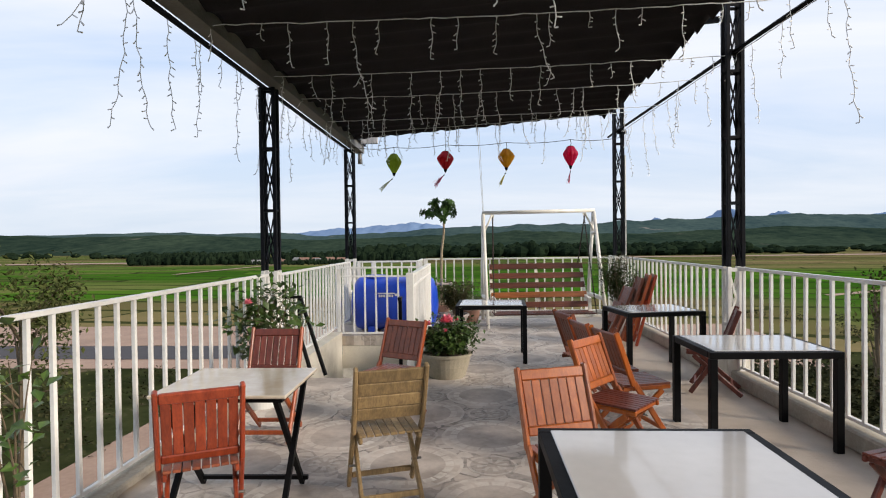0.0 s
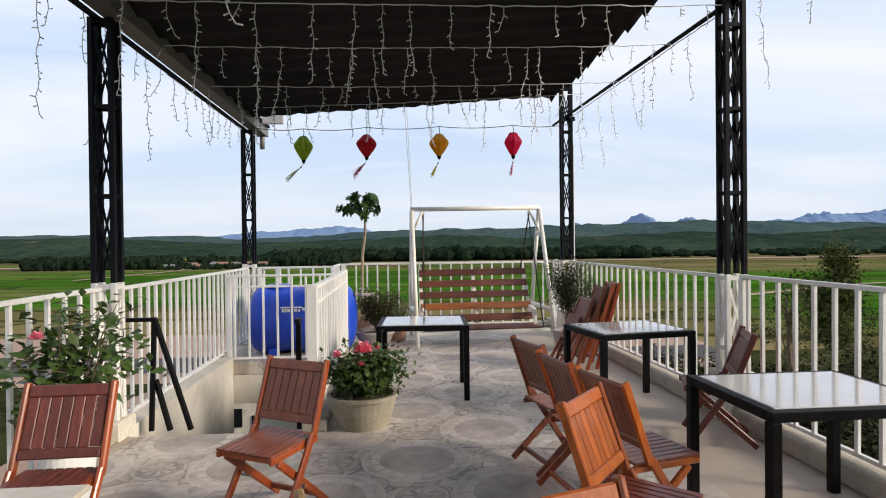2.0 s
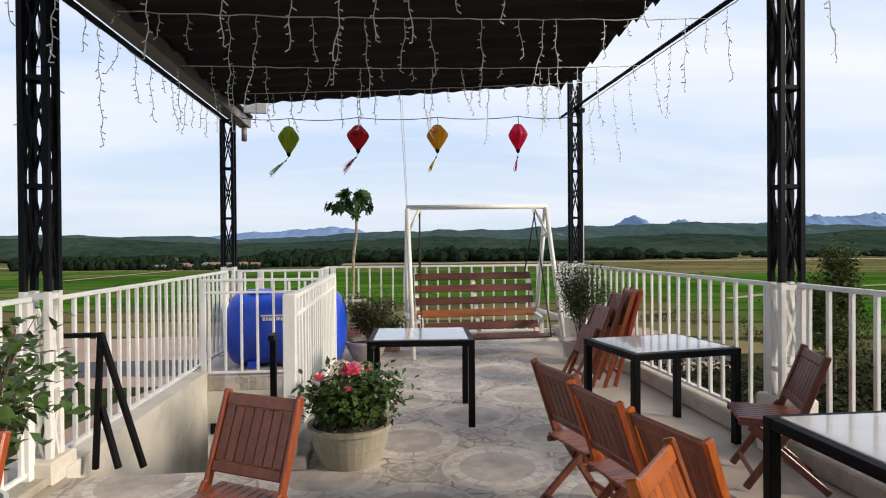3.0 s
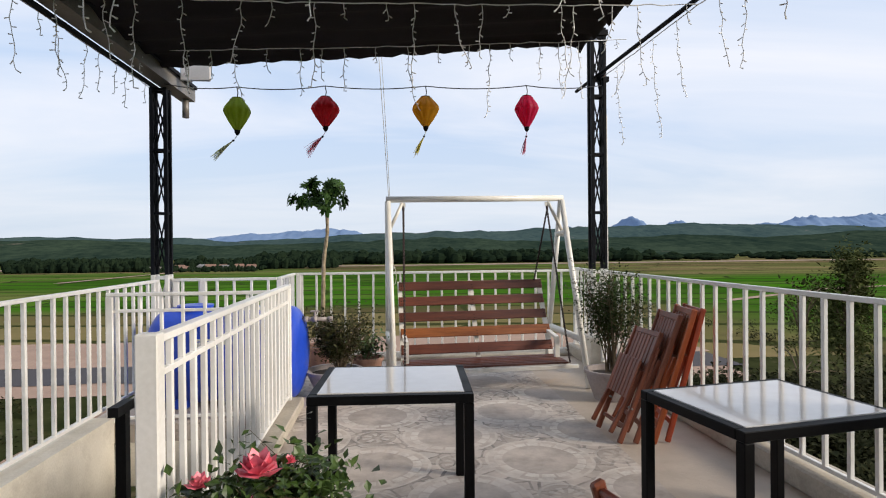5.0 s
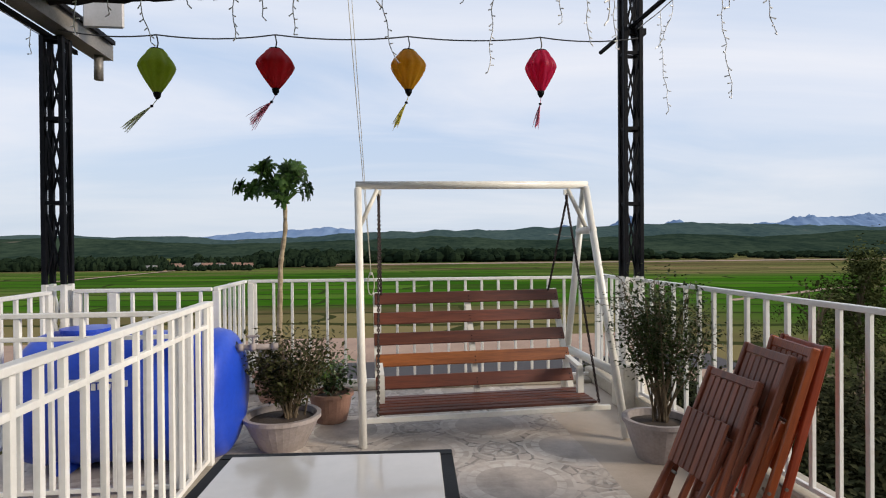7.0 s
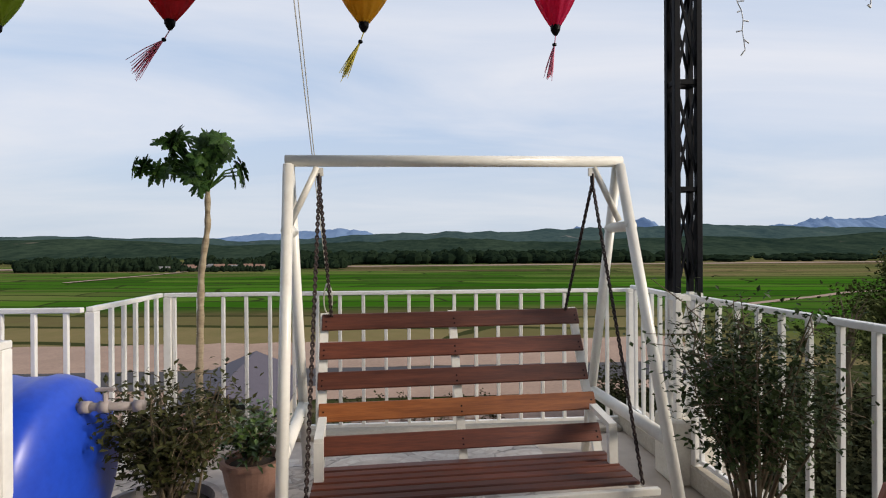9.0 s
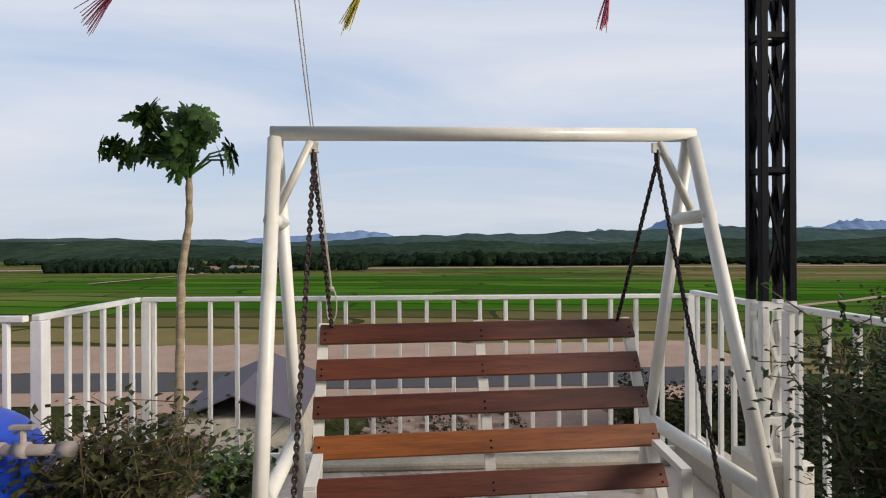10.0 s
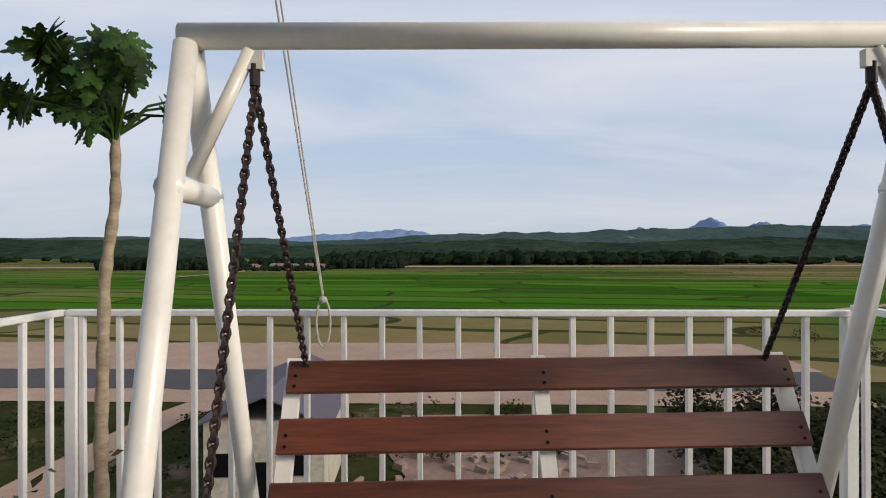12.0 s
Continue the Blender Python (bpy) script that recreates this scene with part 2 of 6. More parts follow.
# ---- mesh building ----
class Mesh:
    """Collects vertices and faces; made into one mesh object at the end."""

    def __init__(self):
        self.v, self.f = [], []

    def add(self, verts, faces):
        k = len(self.v)
        self.v += [tuple(p) for p in verts]
        self.f += [tuple(i + k for i in q) for q in faces]
        return self

    def box(self, x0, y0, z0, x1, y1, z1, m=None, bevel=0.0):
        if bevel:
            b = min(bevel, (x1 - x0) * .45, (y1 - y0) * .45, (z1 - z0) * .45)
            vs, fs = [], []
            for sx in (0, 1):
                for sy in (0, 1):
                    for sz in (0, 1):
                        X, Y, Z = (x0, x1)[sx], (y0, y1)[sy], (z0, z1)[sz]
                        dx, dy, dz = (b, -b)[sx], (b, -b)[sy], (b, -b)[sz]
                        vs += [(X, Y + dy, Z + dz), (X + dx, Y, Z + dz), (X + dx, Y + dy, Z)]
            idx = lambda sx, sy, sz, a: 3 * (4 * sx + 2 * sy + sz) + a
            for s in (0, 1):
                q = [idx(s, 0, 0, 0), idx(s, 1, 0, 0), idx(s, 1, 1, 0), idx(s, 0, 1, 0)]
                fs.append(q if s else q[::-1])
                q = [idx(0, s, 0, 1), idx(1, s, 0, 1), idx(1, s, 1, 1), idx(0, s, 1, 1)]
                fs.append(q[::-1] if s else q)
                q = [idx(0, 0, s, 2), idx(1, 0, s, 2), idx(1, 1, s, 2), idx(0, 1, s, 2)]
                fs.append(q if s else q[::-1])
            for a in (0, 1):
                for c in (0, 1):
                    fs.append([idx(a, c, 0, 0), idx(a, c, 1, 0), idx(a, c, 1, 1), idx(a, c, 0, 1)])
                    fs.append([idx(a, 0, c, 0), idx(a, 1, c, 0), idx(a, 1, c, 2), idx(a, 0, c, 2)])
                    fs.append([idx(0, a, c, 1), idx(1, a, c, 1), idx(1, a, c, 2), idx(0, a, c, 2)])
            for sx in (0, 1):
                for sy in (0, 1):
                    for sz in (0, 1):
                        fs.append([idx(sx, sy, sz, 0), idx(sx, sy, sz, 1), idx(sx, sy, sz, 2)])
        else:
            vs = [(x, y, z) for x in (x0, x1) for y in (y0, y1) for z in (z0, z1)]
            fs = [(0, 1, 3, 2), (4, 6, 7, 5), (0, 4, 5, 1), (2, 3, 7, 6), (0, 2, 6, 4), (1, 5, 7, 3)]
        if m is not None:
            vs = [m @ Vector(p) for p in vs]
        return self.add(vs, fs)

    def beam(self, p, q, w, h, up=(0, 0, 1), bevel=0.0):
        """A bar of section w x h from p to q."""
        p, q = Vector(p), Vector(q)
        d = (q - p)
        n = d.length
        d.normalize()
        u = Vector(up)
        if abs(d.dot(u)) > 0.98:
            u = Vector((0, 1, 0))
        s = d.cross(u).normalized()
        u = s.cross(d)
        m = Matrix((( s.x, d.x, u.x, p.x), (s.y, d.y, u.y, p.y), (s.z, d.z, u.z, p.z), (0, 0, 0, 1)))
        return self.box(-w / 2, 0, -h / 2, w / 2, n, h / 2, m, bevel)

    def tube(self, pts, r, n=8, caps=True):
        """A round tube along points; r is one radius or one for each point."""
        pts = [Vector(p) for p in pts]
        rs = r if isinstance(r, (list, tuple)) else [r] * len(pts)
        vs, fs = [], []
        ref = None
        for i, p in enumerate(pts):
            d = (pts[min(i + 1, len(pts) - 1)] - pts[max(i - 1, 0)]).normalized()
            if ref is None:
                ref = Vector((0, 0, 1)) if abs(d.z) < 0.9 else Vector((1, 0, 0))
            s = d.cross(ref)
            if s.length < 1e-4:
                s = d.cross(Vector((0.3, 1, 0.2)))
            s.normalize()
            u = s.cross(d)
            ref = u
            for k in range(n):
                a = 2 * math.pi * k / n
                vs.append(p + rs[i] * (math.cos(a) * s + math.sin(a) * u))
        for i in range(len(pts) - 1):
            for k in range(n):
                a, b = i * n + k, i * n + (k + 1) % n
                fs.append((a, b, b + n, a + n))
        if caps:
            fs += [tuple(range(n))[::-1], tuple(range((len(pts) - 1) * n, len(pts) * n))]
        return self.add(vs, fs)

    def lathe(self, prof, c=(0, 0, 0), n=24, wob=0.0, seed=0, flutes=0, depth=0.0):
        """A turned shape: prof is (radius, height) pairs."""
        rnd = random.Random(seed)
        ph = rnd.random() * 6
        vs, fs = [], []
        for r, z in prof:
            for k in range(n):
                a = 2 * math.pi * k / n
                rr = r * (1 + wob * math.sin(3 * a + ph + z * 5)) * (1 - depth * (0.5 + 0.5 * math.cos(flutes * a)) if flutes else 1)
                vs.append((c[0] + rr * math.cos(a), c[1] + rr * math.sin(a), c[2] + z))
        for i in range(len(prof) - 1):
            for k in range(n):
                a, b = i * n + k, i * n + (k + 1) % n
                fs.append((a, b, b + n, a + n))
        return self.add(vs, fs)

    def moved(self, m):
        self.v = [tuple(m @ Vector(p)) for p in self.v]
        return self

    def ob(self, name, mat, parent=None, label="", smooth=False):
        me = bpy.data.meshes.new(name)
        me.from_pydata(self.v, [], self.f)
        me.materials.append(mat)
        if smooth:
            me.polygons.foreach_set("use_smooth", [True] * len(me.polygons))
        o = new(name, me)
        if parent is not None:
            o.parent = parent
        if label:
            o["label"] = label
        return o


def thing(name, m, label, category, group="", kind=""):
    e = new(name)
    e.matrix_basis = m
    e.empty_display_size = 0.1
    return tagged(e, label, category, group, kind)


def structure(ob, label="", category=""):
    return tagged(ob, label, category, "", "structure")


# ---- the terrace ----
XL, XR, YF, YN = -2.2, 3.03, 11.12, -4.0     # left rail, right rail, far rail, closed end behind
PL1, PL2, PR1, PR2 = (-2.20, 5.62), (-2.2, 10.0), (3.05, 5.5), (2.99, 10.05)
WELL = (-2.05, -0.66, 5.62, 8.52)            # stair opening: x0 x1 y0 y1

# floor slab round the opening
fl = Mesh()
for x0, y0, x1, y1 in ((-2.32, YN, 3.2, WELL[2]), (WELL[1], WELL[2], 3.2, 11.25), (-2.32, WELL[3], WELL[1], 10.12), (-1.05, 10.12, WELL[1], 11.25)):
    fl.box(x0, y0, -0.16, x1, y1, 0.0)


def floor_material():
    m, ns, ls, p = nodes_of("patterned_cement_floor")
    ge = ns.new("ShaderNodeNewGeometry")
    sep = ns.new("ShaderNodeSeparateXYZ")
    wv = ns.new("ShaderNodeTexNoise"); wv.inputs["Scale"].default_value = 2.2; wv.inputs["Detail"].default_value = 3
    wa = ns.new("ShaderNodeVectorMath"); wa.operation = "MULTIPLY_ADD"
    wa.inputs[1].default_value = (0.05, 0.05, 0); wa.inputs[2].default_value = (-0.025, -0.025, 0)
    ls.new(ge.outputs["Position"], wv.inputs["Vector"]); ls.new(wv.outputs["Color"], wa.inputs[0])
    pa = ns.new("ShaderNodeVectorMath"); pa.operation = "ADD"
    ls.new(ge.outputs["Position"], pa.inputs[0]); ls.new(wa.outputs[0], pa.inputs[1])
    ls.new(pa.outputs[0], sep.inputs[0])

    def mth(op, a, b=None, c=None):
        n = ns.new("ShaderNodeMath"); n.operation = op
        for i, q in enumerate((a, b, c)):
            if q is None:
                continue
            if isinstance(q, (int, float)):
                n.inputs[i].default_value = q
            else:
                ls.new(q, n.inputs[i])
        return n.outputs[0]

    P = 1.2

    def cell(o, base):
        return mth("SUBTRACT", mth("MULTIPLY", mth("FRACT", mth("ADD", mth("DIVIDE", mth("SUBTRACT", o, base), P), 0.5)), P), P / 2)

    def dist(bx, by):
        dx, dy = cell(sep.outputs[0], bx), cell(sep.outputs[1], by)
        return mth("SQRT", mth("ADD", mth("MULTIPLY", dx, dx), mth("MULTIPLY", dy, dy))), mth("ARCTAN2", dy, dx)

    d1, a1 = dist(0.28, 3.70)
    d2, a2 = dist(0.88, 4.30)
    d3, a3 = dist(0.88, 3.70)
    d4, a4 = dist(0.28, 4.30)
    big = mth("MINIMUM", d1, d2)
    small = mth("MINIMUM", d3, d4)

    def band(d, r, w):
        return mth("LESS_THAN", mth("ABSOLUTE", mth("SUBTRACT", d, r)), w)

    def gaps(a, k):
        return mth("GREATER_THAN", mth("SINE", mth("MULTIPLY", a, k)), -0.86)

    ring = mth("MAXIMUM", mth("MULTIPLY", band(d1, 0.300, 0.030), gaps(a1, 18.0)), mth("MULTIPLY", band(d2, 0.300, 0.030), gaps(a2, 18.0)))
    ring = mth("MAXIMUM", ring, mth("MULTIPLY", band(big, 0.385, 0.012), 0.8))
    ring = mth("MAXIMUM", ring, mth("MULTIPLY", band(small, 0.165, 0.010), 0.6))
    # petals between the rings
    pet = mth("MULTIPLY", mth("GREATER_THAN", mth("SINE", mth("MULTIPLY", mth("ADD", a1, 0.0), 10.0)), 0.1), band(d1, 0.355, 0.020))
    pet = mth("MAXIMUM", pet, mth("MULTIPLY", mth("GREATER_THAN", mth("SINE", mth("MULTIPLY", a2, 10.0)), 0.1), band(d2, 0.355, 0.020)))
    ros = mth("MULTIPLY", mth("GREATER_THAN", mth("SINE", mth("MULTIPLY", a3, 8.0)), 0.0), band(d3, 0.075, 0.035))
    ros = mth("MAXIMUM", ros, mth("MULTIPLY", mth("GREATER_THAN", mth("SINE", mth("MULTIPLY", a4, 8.0)), 0.0), band(d4, 0.075, 0.035)))
    ring = mth("MAXIMUM", ring, mth("MULTIPLY", mth("MAXIMUM", pet, ros), 0.7))
    # worn crackle outside the circles
    vo = ns.new("ShaderNodeTexVoronoi"); vo.feature = "DISTANCE_TO_EDGE"; vo.inputs["Scale"].default_value = 7.5
    ls.new(pa.outputs[0], vo.inputs["Vector"])
    crack = mth("MULTIPLY", mth("LESS_THAN", vo.outputs["Distance"], 0.06), mth("GREATER_THAN", big, 0.395))
    vc = ns.new("ShaderNodeTexVoronoi"); vc.inputs["Scale"].default_value = 7.5
    ls.new(pa.outputs[0], vc.inputs["Vector"])
    vs_ = ns.new("ShaderNodeSeparateColor"); ls.new(vc.outputs["Color"], vs_.inputs[0])
    # pale stones among the dark ones outside the circles
    ring = mth("MAXIMUM", ring, mth("MULTIPLY", mth("MULTIPLY", mth("GREATER_THAN", vs_.outputs[0], 0.62), mth("GREATER_THAN", vo.outputs["Distance"], 0.06)), mth("MULTIPLY", mth("GREATER_THAN", mth("MINIMUM", big, mth("ADD", small, 0.21)), 0.395), 0.62)))
    # stained discs inside the circles and under the rosettes
    disc = mth("MAXIMUM", mth("MULTIPLY", mth("LESS_THAN", big, 0.27), 0.24), mth("MULTIPLY", mth("LESS_THAN", small, 0.155), 0.45))
    disc = mth("MAXIMUM", disc, mth("MULTIPLY", mth("LESS_THAN", vs_.outputs[1], 0.45), mth("MULTIPLY", mth("GREATER_THAN", big, 0.395), 0.32)))
    wn_ = ns.new("ShaderNodeTexNoise"); wn_.inputs["Scale"].default_value = 1.6; wn_.inputs["Detail"].default_value = 6; wn_.inputs["Roughness"].default_value = 0.65
    ls.new(ge.outputs["Position"], wn_.inputs["Vector"])
    wear = ns.new("ShaderNodeMapRange"); wear.inputs[1].default_value, wear.inputs[2].default_value = 0.36, 0.6
    wear.inputs[3].default_value, wear.inputs[4].default_value = 0.40, 1.0
    ls.new(wn_.outputs["Fac"], wear.inputs[0])
    # the pattern covers the middle; the border along the rails is bare cement
    edge = mth("MULTIPLY", mth("LESS_THAN", sep.outputs[0], 2.15), mth("GREATER_THAN", sep.outputs[0], -2.0))
    wn2 = ns.new("ShaderNodeTexNoise"); wn2.inputs["Scale"].default_value = 11.0; wn2.inputs["Detail"].default_value = 5; wn2.inputs["Roughness"].default_value = 0.7
    ls.new(ge.outputs["Position"], wn2.inputs["Vector"])
    chip = ns.new("ShaderNodeMapRange"); chip.inputs[1].default_value, chip.inputs[2].default_value = 0.38, 0.58
    chip.inputs[3].default_value, chip.inputs[4].default_value = 0.35, 1.0
    ls.new(wn2.outputs["Fac"], chip.inputs[0])
    mask = mth("MULTIPLY", mth("MULTIPLY", wear.outputs[0], chip.outputs[0]), edge)
    n1 = ns.new("ShaderNodeTexNoise"); n1.inputs["Scale"].default_value = 3.0; n1.inputs["Detail"].default_value = 7; n1.inputs["Roughness"].default_value = 0.65
    n2 = ns.new("ShaderNodeTexNoise"); n2.inputs["Scale"].default_value = 45.0; n2.inputs["Detail"].default_value = 4
    for n in (n1, n2):
        ls.new(ge.outputs["Position"], n.inputs["Vector"])
    base = ramp_node(ns, [(0.28, (0.28, 0.24, 0.206)), (0.5, (0.48, 0.415, 0.36)), (0.72, (0.66, 0.58, 0.51))])
    ls.new(n1.outputs["Fac"], base.inputs[0])
    warm = ns.new("ShaderNodeMix"); warm.data_type = "RGBA"; warm.inputs[7].default_value = (0.43, 0.355, 0.275, 1)
    ls.new(mth("MULTIPLY", mth("SUBTRACT", 1.0, edge), 0.65), warm.inputs[0]); ls.new(base.outputs[0], warm.inputs[6])
    dark = ns.new("ShaderNodeMix"); dark.data_type = "RGBA"; dark.inputs[7].default_value = (0.105, 0.095, 0.088, 1)
    ls.new(mth("MULTIPLY", mth("MAXIMUM", mth("MULTIPLY", crack, 0.85), disc), mask), dark.inputs[0]); ls.new(warm.outputs[2], dark.inputs[6])
    lite = ns.new("ShaderNodeMix"); lite.data_type = "RGBA"; lite.inputs[7].default_value = (0.68, 0.64, 0.58, 1)
    ls.new(mth("MULTIPLY", mth("MULTIPLY", ring, mask), 0.85), lite.inputs[0]); ls.new(dark.outputs[2], lite.inputs[6])
    ls.new(lite.outputs[2], p.inputs["Base Color"])
    rr = ns.new("ShaderNodeMapRange"); rr.inputs[3].default_value, rr.inputs[4].default_value = 0.42, 0.8
    ls.new(n1.outputs["Fac"], rr.inputs[0]); ls.new(rr.outputs[0], p.inputs["Roughness"])
    hh = mth("ADD", mth("MULTIPLY", n2.outputs["Fac"], 0.5), mth("MULTIPLY", mth("MAXIMUM", ring, crack), -0.4))
    bp = ns.new("ShaderNodeBump"); bp.inputs["Strength"].default_value = 0.45; bp.inputs["Distance"].default_value = 0.006
    ls.new(hh, bp.inputs["Height"]); ls.new(bp.outputs[0], p.inputs["Normal"])
    return m


FLOOR = floor_material()
structure(fl.ob("floor", FLOOR), "grey patterned cement terrace floor with faded circles", "floor")

# kerbs under the rails
structure(Mesh().box(2.95, YN, 0.0, 3.2, 11.25, 0.15, bevel=0.015).ob("kerb_right", CONCRETE), "weathered concrete kerb under the railing", "kerb")
structure(Mesh().box(-0.95, 11.0, 0.0, 2.945, 11.25, 0.05, bevel=0.012).ob("kerb_far", CONCRETE), "low concrete kerb under the far railing", "kerb")
structure(Mesh().box(-2.32, YN, 0.0, -2.09, WELL[2] - 0.01, 0.06, bevel=0.012).ob("kerb_left", CONCRETE), "low concrete kerb under the railing", "kerb")
structure(Mesh().box(-0.655, WELL[2] - 0.05, 0.0, -0.45, 8.9, 0.10, bevel=0.012).ob("kerb_stair", CONCRETE), "concrete kerb beside the stair opening", "kerb")
# walls of the building under the terrace and of the stair opening
wl_ = Mesh()
wl_.box(-2.32, WELL[2], -3.2, WELL[0], WELL[3], 0.07)
structure(wl_.ob("wall_stair_left", PLASTER), "cream plastered stair wall", "wall")
structure(Mesh().box(WELL[1], WELL[2] + 0.1, -3.2, WELL[1] + 0.12, WELL[3], -0.165).ob("wall_stair_right", PLASTER), "cream plastered stair wall", "wall")
structure(Mesh().box(-2.045, WELL[3], -0.55, WELL[1] - 0.005, WELL[3] + 0.12, -0.165).ob("wall_stair_head", PLASTER), "plastered beam over the stair passage", "wall")
structure(Mesh().box(-2.045, 9.7, -3.2, WELL[1] - 0.005, 9.85, -0.17).ob("wall_stair_end", PLASTER), "cream plastered wall at the foot of the stair", "wall")
house = Mesh()
house.box(-2.31, YN, -10, 3.19, 11.24, -3.21)
house.box(-2.31, YN, -3.2, 3.19, WELL[2] - 0.02, -0.165)
house.box(WELL[1] + 0.125, WELL[2], -3.2, 3.19, 11.24, -0.165)
structure(house.ob("wall_building", PLASTER), "plastered building under the terrace", "building")
for i in range(12):
    z1 = -0.175 * (i + 1)
    structure(Mesh().box(WELL[0] + 0.004, WELL[2] + 0.27 * i, z1 - 0.19, WELL[1] - 0.004, WELL[2] + 0.27 * (i + 1) + 0.02, z1, bevel=0.008).ob("stair_step", CONCRETE), "grey concrete stair step", "step")
# closing wall behind
structure(Mesh().box(-2.4, YN - 0.2, -0.16, 3.3, YN, 1.1).ob("wall_back", PLASTER), "cream plastered parapet", "wall")

BAL_MESH = {}


def baluster_mesh(h, w=0.028):
    key = (round(h, 3), w)
    if key not in BAL_MESH:
        o = Mesh().box(-w / 2, -w / 2, 0, w / 2, w / 2, h, bevel=0.003)
        me = bpy.data.meshes.new("baluster")
        me.from_pydata(o.v, [], o.f)
        me.materials.append(WHITE_BARS)
        BAL_MESH[key] = me
    return BAL_MESH[key]


def railing(p, q, z0, z1, label, pitch=0.19, mid=None, ends=(True, True), top=0.045, start=0.5, exact=False, posts=()):
    """White steel railing from p to q: flat top rail, bottom rail, square balusters."""
    p, q = Vector((*p, 0)), Vector((*q, 0))
    d = q - p
    n = d.length
    ang = math.atan2(d.y, d.x)
    r = thing("railing", Matrix.Translation((p.x, p.y, z0)) @ Matrix.Rotation(ang, 4, "Z"), label, "railing", "terrace railings")
    h = z1 - z0
    Mesh().box(0, -top / 2, h - 0.032, n, top / 2, h, bevel=0.004).ob("top_rail", WHITE_BARS, r)
    Mesh().box(0, -0.014, 0.03, n, 0.014, 0.058, bevel=0.003).ob("bottom_rail", WHITE_BARS, r)
    if mid:
        Mesh().box(0, -0.014, h - mid - 0.028, n, 0.014, h - mid, bevel=0.003).ob("middle_rail", WHITE_BARS, r)
    for e, on in ((0.03, ends[0]), (n - 0.03, ends[1])):
        if on:
            Mesh().box(e - 0.03, -0.03, -0.005, e + 0.03, 0.03, h - 0.034, bevel=0.004).ob("end_post", WHITE_BARS, r)
    for e in posts:
        Mesh().box(e - 0.034, -0.032, -0.005, e + 0.034, 0.032, h - 0.034, bevel=0.004).ob("end_post", WHITE_BARS, r)
    k = int(n / pitch - start) + 1 if exact else max(1, round(n / pitch))
    me = baluster_mesh(h - 0.06)
    for i in range(k):
        b = new("baluster", me)
        b.parent = r
        b.location = (pitch * (i + start) if exact else n * (i + start) / k, 0, 0.03)
        b.rotation_euler = (random.gauss(0, 0.002), random.gauss(0, 0.003), random.gauss(0, 0.03))
    return r


ZT = 1.22
railing((XL, YN), (PL1[0], PL1[1] - 0.13), 0.055, 1.24, "white painted steel railing on the low kerb")
railing((PL1[0], PL1[1] + 0.13), (PL2[0], PL2[1] - 0.13), 0.065, 1.22, "white painted steel railing above the stair wall", pitch=0.17)
railing((PL2[0] + 0.12, 10.02), (-0.92, 10.02), -0.005, ZT, "white painted steel railing behind the water tank", pitch=0.2, ends=(True, False), posts=(0.33,))
railing((-0.9, 10.06), (-0.9, YF), -0.005, ZT, "short white steel railing at the terrace corner", pitch=0.17, ends=(True, False))
railing((-0.87, YF), (3.10, YF), 0.045, ZT, "white painted steel railing along the far edge", pitch=0.192, start=0.42, exact=True, ends=(True, True))
railing((3.07, YF - 0.04), (PR2[0], PR2[1] + 0.13), 0.145, 1.25, "short white steel railing at the far corner", pitch=0.17, ends=(False, False))
railing((PR2[0], PR2[1] - 0.13), (PR1[0], PR1[1] + 0.13), 0.145, 1.26, "white painted steel railing on the concrete kerb", pitch=0.185)
railing((PR1[0], PR1[1] - 0.13), (3.06, YN), 0.145, 1.27, "white painted steel railing on the concrete kerb", pitch=0.185)
# railings round the stair opening
g = railing((-0.565, 5.62), (-0.58, 8.82), 0.095, 1.21, "white steel railing beside the stair opening", pitch=0.15, mid=0.15, ends=(False, True), top=0.06)
Mesh().box(-0.02, -0.045, -0.003, 0.055, 0.045, 1.13, bevel=0.006).ob("gate_post", WHITE, g)
railing((-2.14, 8.60), (-0.62, 8.60), -0.005, 1.17, "white steel railing in front of the water tank", pitch=0.19, mid=0.15)


